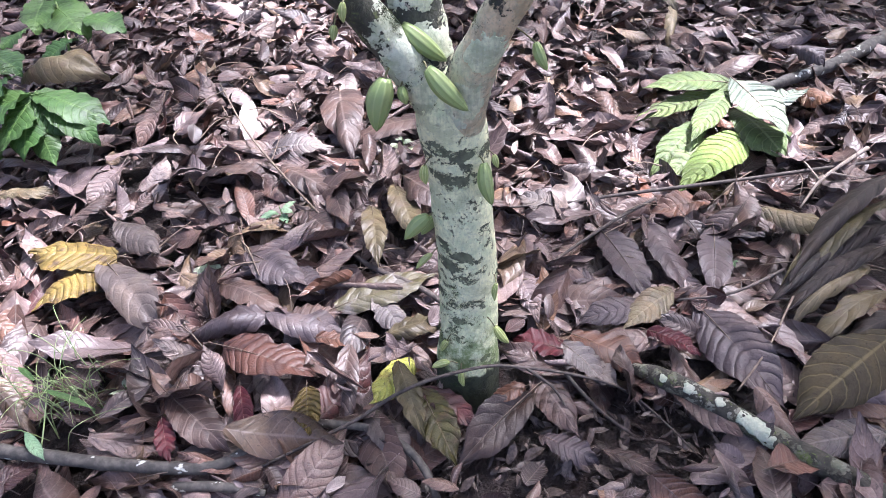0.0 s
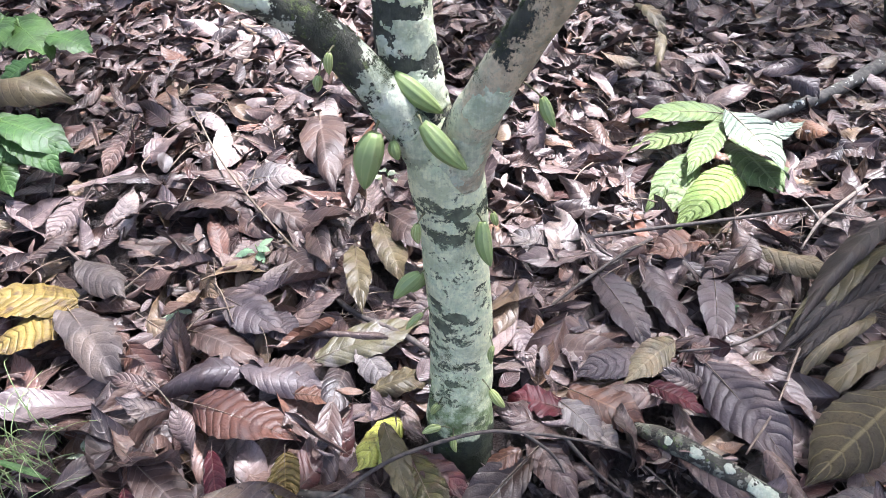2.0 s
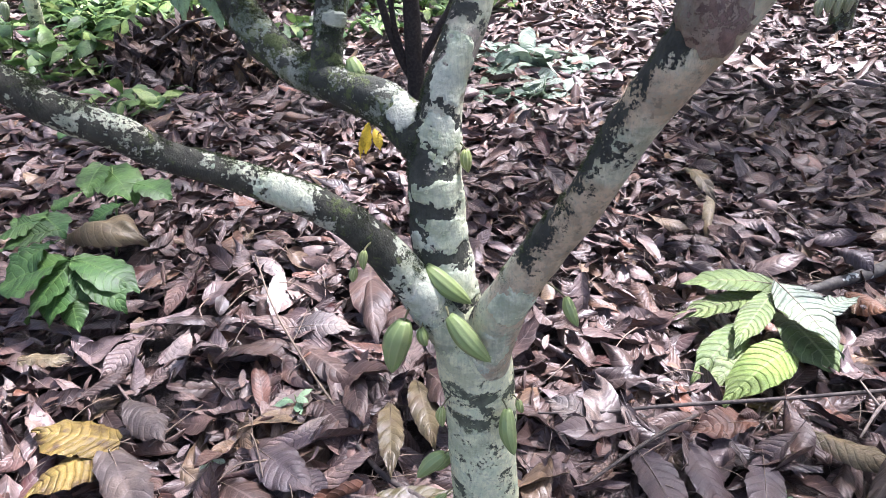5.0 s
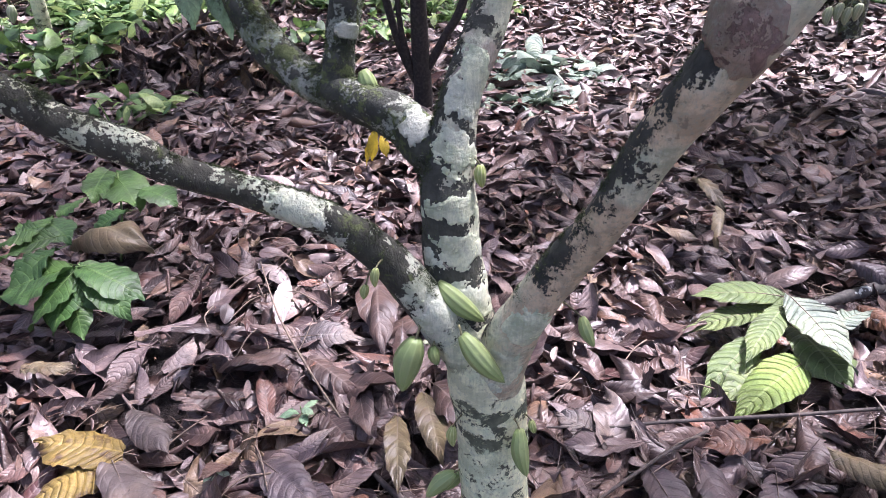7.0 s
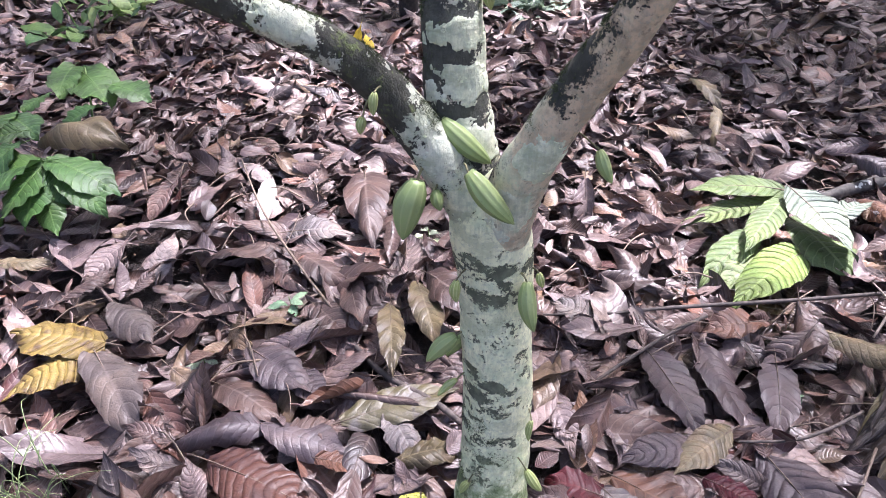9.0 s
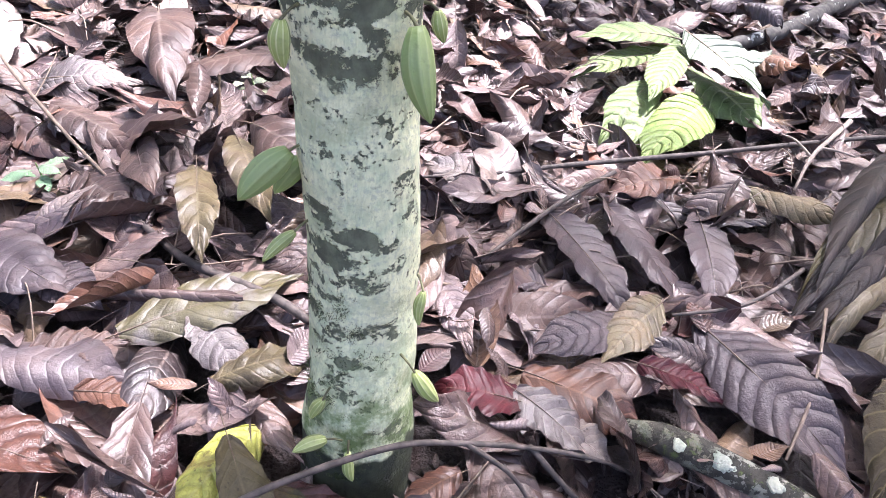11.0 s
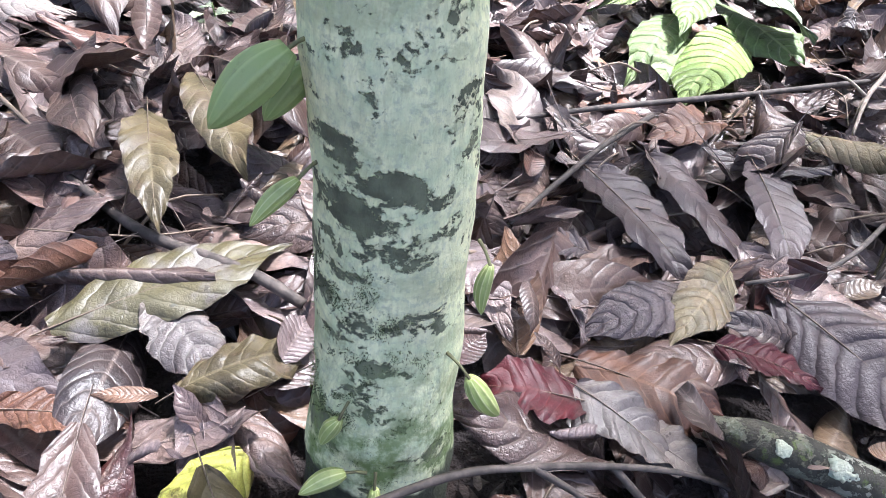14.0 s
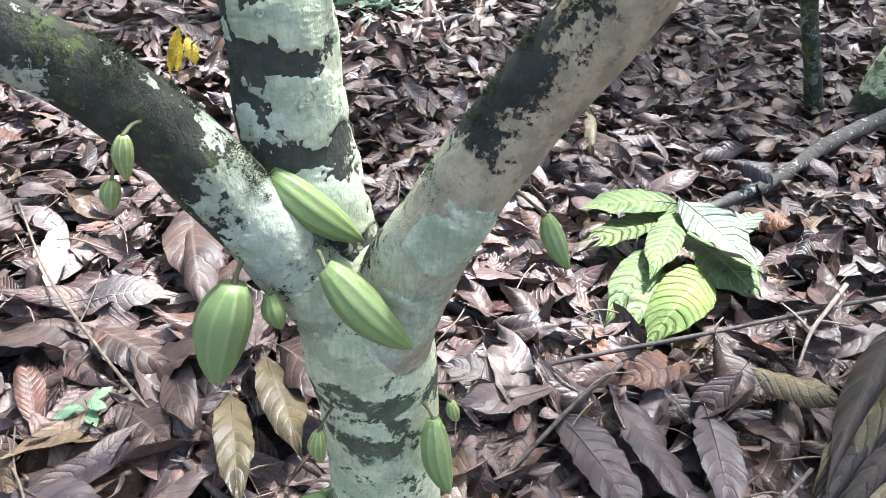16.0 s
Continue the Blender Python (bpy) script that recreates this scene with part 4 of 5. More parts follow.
fallen_leaf((-0.206, 0.671), (-0.095, 0.554), 0.078, 0.045, taupe_mat, "flat grey-brown leaf with torn margin", curled=False)
fallen_leaf((0.163, 0.711), (0.004, 0.545), 0.103, 0.070, leather_mat, "broad leathery brown leaf folded along its midrib", fold=0.75)
fallen_leaf((0.148, 0.719), (0.068, 0.679), 0.049, 0.080, rust_mat, "small curled rust leaf at trunk foot", curled=False)
fallen_leaf((0.171, 0.771), (0.258, 0.612), 0.081, 0.060, brown_mat, "long pinkish brown leaf with wrinkled veins", curled=False)
fallen_leaf((0.183, 0.610), (0.294, 0.555), 0.068, 0.050, plum_mat, "dark wrinkled leaf lying flat", curled=False)
fallen_leaf((0.310, 0.584), (0.426, 0.537), 0.053, 0.040, brown_mat, "brown leaf with a pale curled edge", curled=False)
fallen_leaf((0.255, 0.820), (0.130, 0.858), 0.088, 0.075, red_mat, "glossy maroon leaf beside the trunk", curled=False)
fallen_leaf((0.275, 0.894), (0.436, 0.799), 0.103, 0.045, rust_mat, "rust-speckled long brown leaf", curled=False)
fallen_leaf((0.458, 0.897), (0.565, 0.824), 0.071, 0.060, red_mat, "dark red leaf curled at its rim", curled=False)
fallen_leaf((0.245, 0.841), (0.334, 0.738), 0.075, 0.075, grey_mat, "pale bleached leaf over darker ones", curled=False)
fallen_leaf((0.546, 1.024), (0.401, 0.905), 0.081, 0.060, tan_mat, "tan leaf with a scalloped edge", curled=False)
fallen_leaf((0.398, 1.262), (0.488, 1.018), 0.128, 0.050, plum_mat, "dark plum-grey leaf with deep veins", curled=False)
fallen_leaf((0.501, 0.987), (0.286, 0.938), 0.085, 0.050, plum_mat, "dark plum-grey leaf with deep veins", curled=False)
fallen_leaf((0.708, 1.258), (0.650, 1.016), 0.100, 0.060, plum_mat, "smooth slate-coloured leaf lying on litter", curled=False)
fallen_leaf((0.533, 1.293), (0.603, 1.018), 0.113, 0.045, plum_mat, "dark plum-grey leaf with deep veins", curled=False)
fallen_leaf((0.600, 0.985), (0.720, 0.685), 0.135, 0.050, ribbed_mat, "large corrugated purple-grey leaf", curled=False)
fallen_leaf((0.738, 1.392), (0.552, 1.350), 0.100, 0.050, rust_mat, "orange-brown leaf among grey litter", curled=False)
fallen_leaf((0.862, 1.372), (1.015, 1.245), 0.109, 0.050, tan_mat, "greyish leaf with yellow patches", curled=False)
STACK = "large dark curled leaf standing in a stack"
fallen_leaf((1.185, 1.370), (0.830, 1.060), 0.061, 0.160, umber_mat, STACK, curled=True, lean=14, rise=4)
fallen_leaf((1.200, 1.310), (0.780, 1.020), 0.063, 0.140, drab_mat, STACK, curled=True, lean=12, rise=5)
fallen_leaf((1.150, 1.235), (0.750, 0.985), 0.059, 0.115, umber_mat, STACK, curled=True, lean=16, rise=4)
fallen_leaf((1.120, 1.165), (0.770, 0.955), 0.054, 0.095, umber_mat, STACK, curled=True, lean=12, rise=4)
fallen_leaf((1.050, 1.085), (0.805, 0.950), 0.047, 0.085, khaki_mat, "rolled tan leaf on dark litter", curled=True, lean=10, rise=3)
fallen_leaf((1.085, 1.035), (0.810, 0.865), 0.054, 0.062, khaki_mat, STACK, curled=True, lean=14, rise=3)
fallen_leaf((1.115, 0.960), (0.840, 0.840), 0.050, 0.050, umber_mat, STACK, curled=True, lean=12, rise=3)
fallen_leaf((1.017, 0.873), (0.733, 0.667), 0.152, 0.060, holed_mat, "broad olive-brown leaf with holes", curled=False)
fallen_leaf((0.889, 0.615), (0.687, 0.593), 0.081, 0.060, grey_mat, "pale grey leaf on dark litter", curled=False)
fallen_leaf((-1.022, 1.160), (-0.775, 0.912), 0.125, 0.050, taupe_mat, "flat grey-tan leaf beside a yellow one", curled=False)
fallen_leaf((-0.587, 0.853), (-0.330, 0.761), 0.128, 0.055, chestnut_mat, "shiny reddish brown corrugated leaf", curled=False)
fallen_leaf((-0.609, 1.186), (-0.413, 1.054), 0.124, 0.050, plum_mat, "grey-purple leaf on litter", curled=False)
fallen_leaf((-0.502, 0.948), (-0.701, 0.892), 0.094, 0.055, plum_mat, "dark curled leaf on litter", curled=True)
fallen_leaf((-0.662, 1.077), (-0.458, 0.971), 0.106, 0.045, brown_mat, "brown leaf with raised veins", curled=False)
fallen_leaf((-0.497, 0.952), (-0.286, 0.893), 0.104, 0.050, plum_mat, "grey-purple leaf on litter", curled=False)
fallen_leaf((-0.678, 0.713), (-0.498, 0.577), 0.094, 0.045, brown_mat, "striped brown leaf with pale veins", curled=False)
fallen_leaf((-0.323, 0.980), (-0.067, 1.094), 0.112, 0.050, silver_mat, "long leaf half olive half silver", curled=False)
fallen_leaf((-0.223, 1.024), (-0.142, 0.899), 0.082, 0.040, grey_mat, "silvery brown leaf lying under others", curled=False)
fallen_leaf((-0.204, 1.419), (-0.121, 1.172), 0.084, 0.110, khaki_mat, "drooping olive-tan leaf on a dry twig", curled=False)
fallen_leaf((-0.180, 1.440), (-0.030, 1.254), 0.098, 0.130, brown_mat, "drooping brown leaf on a dry twig", curled=True)
fallen_leaf((-0.264, 1.331), (-0.221, 1.092), 0.075, 0.100, khaki_mat, "drooping olive-tan leaf on a dry twig", curled=False)
fallen_leaf((-0.818, 2.015), (-0.746, 1.718), 0.066, 0.050, sunlit_white_mat, "leaf painted white as if sunlit, standing on litter", curled=False)
fallen_leaf((-0.478, 2.067), (-0.409, 1.743), 0.142, 0.080, brown_mat, "crumpled brown leaf leaning on litter", curled=True)
fallen_leaf((-0.514, 0.737), (-0.455, 0.583), 0.049, 0.050, red_mat, "glossy dark red leaf between brown ones", curled=False)
fallen_leaf((-0.674, 0.652), (-0.618, 0.543), 0.044, 0.040, red_mat, "glossy dark red leaf between brown ones", curled=False)
fallen_leaf((-0.206, 0.670), (-0.120, 0.484), 0.102, 0.040, brown_mat, "brown leaf lying before the trunk", curled=False)
fallen_leaf((-1.660, 2.049), (-1.342, 2.005), 0.161, 0.200, khaki_mat, "withered brown leaf beside a green seedling", curled=True)
fallen_leaf((-0.617, 1.586), (-0.921, 1.550), 0.153, 0.050, brown_mat, "long brown leaf rolled along its length", curled=True)
fallen_leaf((-1.196, 1.327), (-1.127, 1.463), 0.084, 0.045, brown_mat, "reddish brown leaf on litter", curled=False)
fallen_leaf((-1.043, 1.326), (-0.876, 1.190), 0.110, 0.045, taupe_mat, "greyish brown leaf on litter", curled=False)
fallen_leaf((-1.507, 1.461), (-1.339, 1.487), 0.093, 0.040, tan_mat, "tan leaf flat on litter", curled=False)
fallen_leaf((-0.281, 1.168), (-0.274, 1.388), 0.103, 0.050, brown_mat, "brown leaf on litter", curled=False)
fallen_leaf((0.352, 1.072), (0.258, 1.103), 0.054, 0.045, plum_mat, "dark leaf on litter", curled=False)
fallen_leaf((0.304, 1.340), (0.167, 1.434), 0.091, 0.050, grey_mat, "pale leaf on litter", curled=False)
fallen_leaf((0.288, 0.805), (0.361, 0.728), 0.058, 0.060, grey_mat, "bleached leaf on dark litter", curled=False)
fallen_leaf((0.876, 3.033), (0.935, 2.734), 0.063, 0.060, tan_mat, "dry yellowish leaf rolled up", curled=True)
fallen_leaf((0.926, 2.736), (0.840, 2.416), 0.056, 0.050, tan_mat, "dry tan leaf rolled up", curled=True)
fallen_leaf((1.212, 2.180), (1.281, 2.045), 0.076, 0.140, plum_mat, "dark crumpled leaf at a fallen stick", curled=True)
fallen_leaf((0.937, 2.032), (0.884, 1.979), 0.041, 0.020, green_mat, "pale green leaf wilting in a cut cluster", curled=False, fold=0.12, neat=True)
fallen_leaf((-0.129, 1.884), (-0.410, 1.731), 0.136, 0.050, brown_mat, "brown leaf with a curled rim", curled=False)
fallen_leaf((-0.460, 1.978), (-0.375, 1.634), 0.103, 0.090, brown_mat, "crumpled dark olive leaf leaning on litter", curled=True)
fallen_leaf((-0.662, 1.694), (-0.447, 1.698), 0.118, 0.050, grey_mat, "silver-grey leaf on litter", curled=False)
fallen_leaf((-0.602, 1.588), (-0.410, 1.449), 0.121, 0.050, brown_mat, "pinkish brown leaf flat on litter", curled=False)
fallen_leaf((-0.491, 1.367), (-0.374, 1.255), 0.089, 0.045, brown_mat, "torn brown leaf on litter", curled=False)
fallen_leaf((-0.499, 1.132), (-0.370, 1.045), 0.086, 0.040, plum_mat, "dark corrugated leaf on litter", curled=False)
fallen_leaf((-0.440, 0.940), (-0.308, 0.967), 0.074, 0.045, brown_mat, "broad brown leaf with ribbed veins", curled=False)
fallen_leaf((-0.359, 0.884), (-0.224, 0.863), 0.062, 0.040, rust_mat, "ribbed shiny brown leaf", curled=False)
fallen_leaf((-0.175, 0.884), (-0.043, 0.926), 0.069, 0.060, khaki_mat, "thick olive-brown leaf by the trunk", curled=True)

def under_leaf(x, y, share=0.9):
    """Whether a single leaf of its own lies over this place."""
    return any((x - a) ** 2 + (y - b) ** 2 < (share * r) ** 2 for a, b, r in LAID)


def bare_patch(x, y):
    """Wet soil with few leaves before the trunk."""
    return in_trunk(x, y) or (-0.1 < x < 0.75 and 0.3 < y < 0.66 and rng.random() < 0.55)


def scatter(count, xs, ys, kinds, low, high, lift, tilt, avoid=None):
    out = []
    while len(out) < count:
        x, y = rng.uniform(*xs), rng.uniform(*ys)
        if avoid and avoid(x, y):
            continue
        size = rng.uniform(low, high) * rng.uniform(0.75, 1.0)
        low_here = y < 3 and under_leaf(x, y)
        flat = tilt * (0.35 if low_here else 1.0)
        m = rotation(rng.normal(0, flat), rng.normal(0, flat), rng.uniform(0, 2 * math.pi)) * size
        if rng.random() < 0.35:
            m = m @ np.diag([1.0, 1.0, -1.0])
        out.append((kinds[rng.integers(len(kinds))], m, np.array([x, y, ground_height(x, y) + rng.uniform(0.0, lift) * (0.25 if low_here else 1.0)])))
    return out


def in_trunk(x, y):
    """The trunk's foot, and a bare hollow of wet soil beside it."""
    return (x - 0.022) ** 2 + (y - 0.79) ** 2 < 0.14 ** 2 or ((x - 0.40) / 0.17) ** 2 + ((y - 0.635) / 0.10) ** 2 < 1


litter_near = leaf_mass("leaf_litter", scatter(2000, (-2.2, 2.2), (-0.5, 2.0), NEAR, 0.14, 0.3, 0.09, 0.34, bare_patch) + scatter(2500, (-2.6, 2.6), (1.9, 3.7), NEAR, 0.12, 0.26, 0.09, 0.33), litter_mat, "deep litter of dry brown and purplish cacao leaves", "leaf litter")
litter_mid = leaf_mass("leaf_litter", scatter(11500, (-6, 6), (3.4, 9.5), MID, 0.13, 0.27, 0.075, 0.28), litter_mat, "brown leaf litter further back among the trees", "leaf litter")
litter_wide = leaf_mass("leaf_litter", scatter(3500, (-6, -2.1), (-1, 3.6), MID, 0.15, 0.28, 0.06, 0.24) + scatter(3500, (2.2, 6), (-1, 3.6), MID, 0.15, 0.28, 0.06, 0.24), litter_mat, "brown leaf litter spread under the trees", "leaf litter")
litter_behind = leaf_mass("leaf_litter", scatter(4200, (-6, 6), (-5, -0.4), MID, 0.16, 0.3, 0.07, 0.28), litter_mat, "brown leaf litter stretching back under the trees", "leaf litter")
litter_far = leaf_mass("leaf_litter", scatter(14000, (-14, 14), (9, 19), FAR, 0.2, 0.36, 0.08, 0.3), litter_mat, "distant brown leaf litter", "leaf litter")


# the litter nearest the trunk, leaf by leaf, on a dozen shared shapes
PIECES = [mesh_from("dead_leaf", v * 0.22, f, uv) for v, f, uv in NEAR]
for me in PIECES:
    me.materials.append(dead_mat)
laid = 0
while laid < 290:
    px, py = rng.uniform(-0.75, 0.95), rng.uniform(0.35, 1.75)
    if in_trunk(px, py) or under_leaf(px, py, 0.75) or (-0.2 < px < 0.72 and py < 0.72):
        continue
    piece = new("dead_leaf", PIECES[laid % len(PIECES)])
    size = rng.uniform(0.7, 1.3)
    turn = Euler((rng.normal(0, 0.26), rng.normal(0, 0.26), rng.uniform(0, 6.28)))
    piece.matrix_basis = Matrix.LocRotScale((px, py, ground_height(px, py) + rng.uniform(0.02, 0.055)), turn, (size, size, size * (1 if laid % 3 else -1)))
    piece.parent = litter_near
    laid += 1


# crumbs of rotted leaf on the wet soil before the trunk
crumbs = []
for _ in range(900):
    cx, cy = rng.uniform(-0.25, 0.8), rng.uniform(0.3, 0.78)
    crumbs.append((MID[rng.integers(len(MID))], rotation(rng.normal(0, 0.4), rng.normal(0, 0.4), rng.uniform(0, 6.28)) * rng.uniform(0.015, 0.06), np.array([cx, cy, ground_height(cx, cy) + rng.uniform(-0.01, 0.012)])))
leaf_mass("leaf_crumbs", crumbs, crumb_mat, "rotting crumbs of leaf on wet dark soil", "leaf crumbs")

# torn scraps of leaf lying over the litter
scraps = []
for _ in range(2600):
    cx, cy = rng.uniform(-2.0, 2.2), rng.uniform(0.45, 3.6)
    if in_trunk(cx, cy) or under_leaf(cx, cy, 0.75):
        continue
    scraps.append((MID[rng.integers(len(MID))], rotation(rng.normal(0, 0.45), rng.normal(0, 0.45), rng.uniform(0, 6.28)) * np.array([1.0, rng.uniform(0.6, 1.8), 1.0]) * rng.uniform(0.025, 0.085), np.array([cx, cy, ground_height(cx, cy) + rng.uniform(0.045, 0.085)])))
leaf_mass("leaf_scraps", scraps, litter_mat, "torn scraps of dry brown leaf strewn over litter", "leaf scraps")

# ---- sticks on the ground ----
def stick(points, material, label, name="twig", **kw):
    return tagged(limb(name, points, material, **{"sides": 10, "per": 6, "rough": 0.12, "grain": 60, **kw}), label, "stick")


LOG_LINE = [(0.41, 0.805, 0.035, 0.014), (0.46, 0.768, 0.052, 0.022), (0.55, 0.70, 0.064, 0.023), (0.644, 0.619, 0.067, 0.024), (0.828, 0.489, 0.06, 0.026), (1.0, 0.36, 0.06, 0.027)]
log = stick(LOG_LINE, log_mat, "fallen dark limb with white lichen crusts on litter", "fallen_branch", sides=20, grain=40)
for k, (start, end, spread) in enumerate([(0.21, 0.25, 0.4), (0.29, 0.37, 0.55), (0.42, 0.47, 0.4), (0.52, 0.64, 0.8)]):
    put_mesh("lichen", crust(LOG_LINE, (-0.4, -0.4 + 0.25 * (k % 3), 0.8), start, end, spread * 1.3, 3.0 + 1.7 * k, 0.003, (0.12, 40, 0.0)), lichen_mat, log, "crusty white lichen")
arching_stick = stick([(-0.42, 0.55, 0.03, 0.0039), (-0.30, 0.60, 0.06, 0.0039), (-0.213, 0.625, 0.10, 0.0041), (-0.132, 0.663, 0.135, 0.0041), (-0.048, 0.688, 0.16, 0.0039), (0.067, 0.72, 0.16, 0.0037), (0.15, 0.728, 0.143, 0.0036), (0.244, 0.731, 0.118, 0.0034), (0.33, 0.728, 0.088, 0.0029), (0.389, 0.715, 0.06, 0.0024), (0.46, 0.66, 0.03, 0.0020), (0.52, 0.59, 0.01, 0.0015)], twig_mat, "thin grey-brown stick arching past the trunk foot")
limb("side_shoot", [(0.235, 0.735, 0.118, 0.0045), (0.28, 0.70, 0.08, 0.004), (0.33, 0.68, 0.03, 0.004), (0.40, 0.64, 0.0, 0.003)], twig_mat, arching_stick, "thinner side shoot", sides=10, per=6, rough=0.12, grain=60)
limb("side_shoot", [(0.15, 0.728, 0.143, 0.004), (0.21, 0.70, 0.105, 0.003), (0.25, 0.66, 0.05, 0.002)], twig_mat, arching_stick, "thinner side shoot", sides=8, per=6, rough=0.12, grain=60)
stick([(-1.3, 0.60, 0.03, 0.017), (-1.025, 0.576, 0.035, 0.016), (-0.726, 0.546, 0.035, 0.0145), (-0.524, 0.543, 0.04, 0.013), (-0.44, 0.6, 0.045, 0.011), (-0.372, 0.646, 0.05, 0.009)], spot_twig_mat, "dark stick with white lichen dots on litter")
stick([(-0.378, 0.648, 0.05, 0.009), (-0.28, 0.638, 0.055, 0.0095), (-0.19, 0.627, 0.055, 0.009), (-0.11, 0.585, 0.05, 0.009), (-0.06, 0.524, 0.045, 0.009), (-0.02, 0.42, 0.03, 0.009)], spot_twig_mat, "crooked dark stick lying before the trunk")
stick([(-0.60, 0.50, 0.03, 0.011), (-0.50, 0.50, 0.035, 0.01), (-0.40, 0.49, 0.03, 0.007)], spot_twig_mat, "short dark stick with pale spots")
stick([(0.10, 1.372, 0.05, 0.003), (0.30, 1.38, 0.06, 0.004), (0.486, 1.42, 0.06, 0.0055), (0.837, 1.475, 0.065, 0.0055), (1.314, 1.564, 0.065, 0.006), (1.7, 1.62, 0.05, 0.006)], twig_mat, "long thin dark stick lying across the litter")
stick([(0.22, 1.105, 0.06, 0.003), (0.33, 1.195, 0.075, 0.0045), (0.45, 1.30, 0.07, 0.005), (0.57, 1.385, 0.07, 0.0055)], twig_mat, "thin dark stick slanting across leaves")
stick([(1.02, 2.0, 0.04, 0.014), (1.153, 2.05, 0.06, 0.02), (1.403, 2.17, 0.07, 0.024), (1.706, 2.38, 0.08, 0.028), (2.157, 2.62, 0.1, 0.03), (2.6, 2.85, 0.1, 0.03)], spot_twig_mat, "dark fallen limb behind green leaves", "fallen_branch", sides=16)
stick([(-0.95, 2.1, 0.07, 0.003), (-0.75, 1.75, 0.085, 0.0036), (-0.55, 1.48, 0.08, 0.0036), (-0.42, 1.33, 0.06, 0.003)], rib_mat, "thin dry stick slanting over leaves")
stick([(-0.36, 1.24, 0.05, 0.005), (-0.25, 1.13, 0.05, 0.0075), (-0.12, 1.05, 0.06, 0.0075), (-0.05, 1.0, 0.05, 0.007)], twig_mat, "dark stick lying behind the trunk")
stick([(0.55, 0.992, 0.065, 0.0028), (0.66, 0.995, 0.08, 0.0035), (0.74, 1.025, 0.085, 0.004), (0.84, 1.085, 0.08, 0.004)], twig_mat, "thin grey stick on dark leaves")

stick([(0.625, 0.730, 0.055, 0.0025), (0.72, 0.835, 0.075, 0.0025), (0.825, 0.985, 0.085, 0.003)], rib_mat, "brown leaf stalk lying over dark leaves")
pale_fork = stick([(0.98, 1.35, 0.06, 0.003), (1.06, 1.44, 0.085, 0.0045), (1.16, 1.52, 0.09, 0.006), (1.27, 1.61, 0.08, 0.0065)], pale_twig_mat, "pale forked dry twig on dark leaves")
limb("side_shoot", [(1.10, 1.475, 0.088, 0.004), (1.14, 1.46, 0.09, 0.003), (1.20, 1.47, 0.07, 0.002)], pale_twig_mat, pale_fork, sides=8, per=5)
limb("side_shoot", [(1.06, 1.44, 0.085, 0.0035), (1.05, 1.50, 0.09, 0.003), (1.07, 1.57, 0.06, 0.002)], pale_twig_mat, pale_fork, sides=8, per=5)

def strewn_twigs(count):
    """Fine twigs and leaf stalks scattered through the litter."""
    verts, faces = [], []
    for k in range(count):
        x, y = rng.uniform(-2.2, 2.4), rng.uniform(0.1, 4.5)
        if in_trunk(x, y) or (-0.6 < x < 1.0 and y < 1.0):
            continue
        a, length = rng.uniform(0, 6.28), rng.uniform(0.06, 0.26)
        z, r = float(ground_height(x, y)) + rng.uniform(0.04, 0.1), rng.uniform(0.0012, 0.0032)
        dx, dy, bend = length * math.cos(a), length * math.sin(a), rng.normal(0, 0.06)
        tilt = rng.normal(0, 0.12) * length
        v, f = tube([(x, y, z - 0.02, r), (x + 0.5 * dx - bend * dy, y + 0.5 * dy + bend * dx, z + 0.01, r * 0.9), (x + dx, y + dy, z + tilt, r * 0.6)], sides=5, per=3)
        off = len(verts)
        verts += v
        faces += [tuple(i + off for i in q) for q in f]
    ob = put_mesh("twig_litter", mesh_from("twig_litter", verts, faces), rib_mat)
    return tagged(ob, "fine dry twigs and leaf stalks strewn over leaves", "twigs", kind="stuff")


strewn_twigs(430)

# ---- seedlings and weeds ----
def plant_leaf(owner, base, tip, width, material, name="leaf", droop=0.5):
    """A living leaf from base to tip, arching a little, as a part of its plant."""
    a, b = Vector(base), Vector(tip)
    d = b - a
    seed = int(abs(a.x * 1731 + b.y * 977 + b.z * 3331))
    r = np.random.default_rng(seed)
    grid = leaf_grid(d.length * 1.04, width, 16, 6, arch=droop * r.uniform(0.7, 1.3), fold=r.uniform(0.05, 0.3), curl=r.uniform(0.1, 0.4), wave=0.05 * width, twist=r.uniform(-0.3, 0.3), seed=seed)
    ob = put_mesh(name, mesh_from(name, *grid), material)
    c = a.lerp(b, 0.4)
    flat = math.hypot(d.x, d.y)
    ob.matrix_world = pose(c.x, c.y, c.z + 0.02 * d.length, 0, -math.degrees(math.atan2(d.z, flat)), math.degrees(math.atan2(d.y, d.x)))
    ob.parent = owner
    ob.matrix_parent_inverse = owner.matrix_basis.inverted()
    return ob


def plant_stem(owner, points, material=None, name="stem"):
    ob = limb(name, points, material or stem_mat, sides=8, per=5)
    ob.parent = owner
    ob.matrix_parent_inverse = owner.matrix_basis.inverted()
    return ob


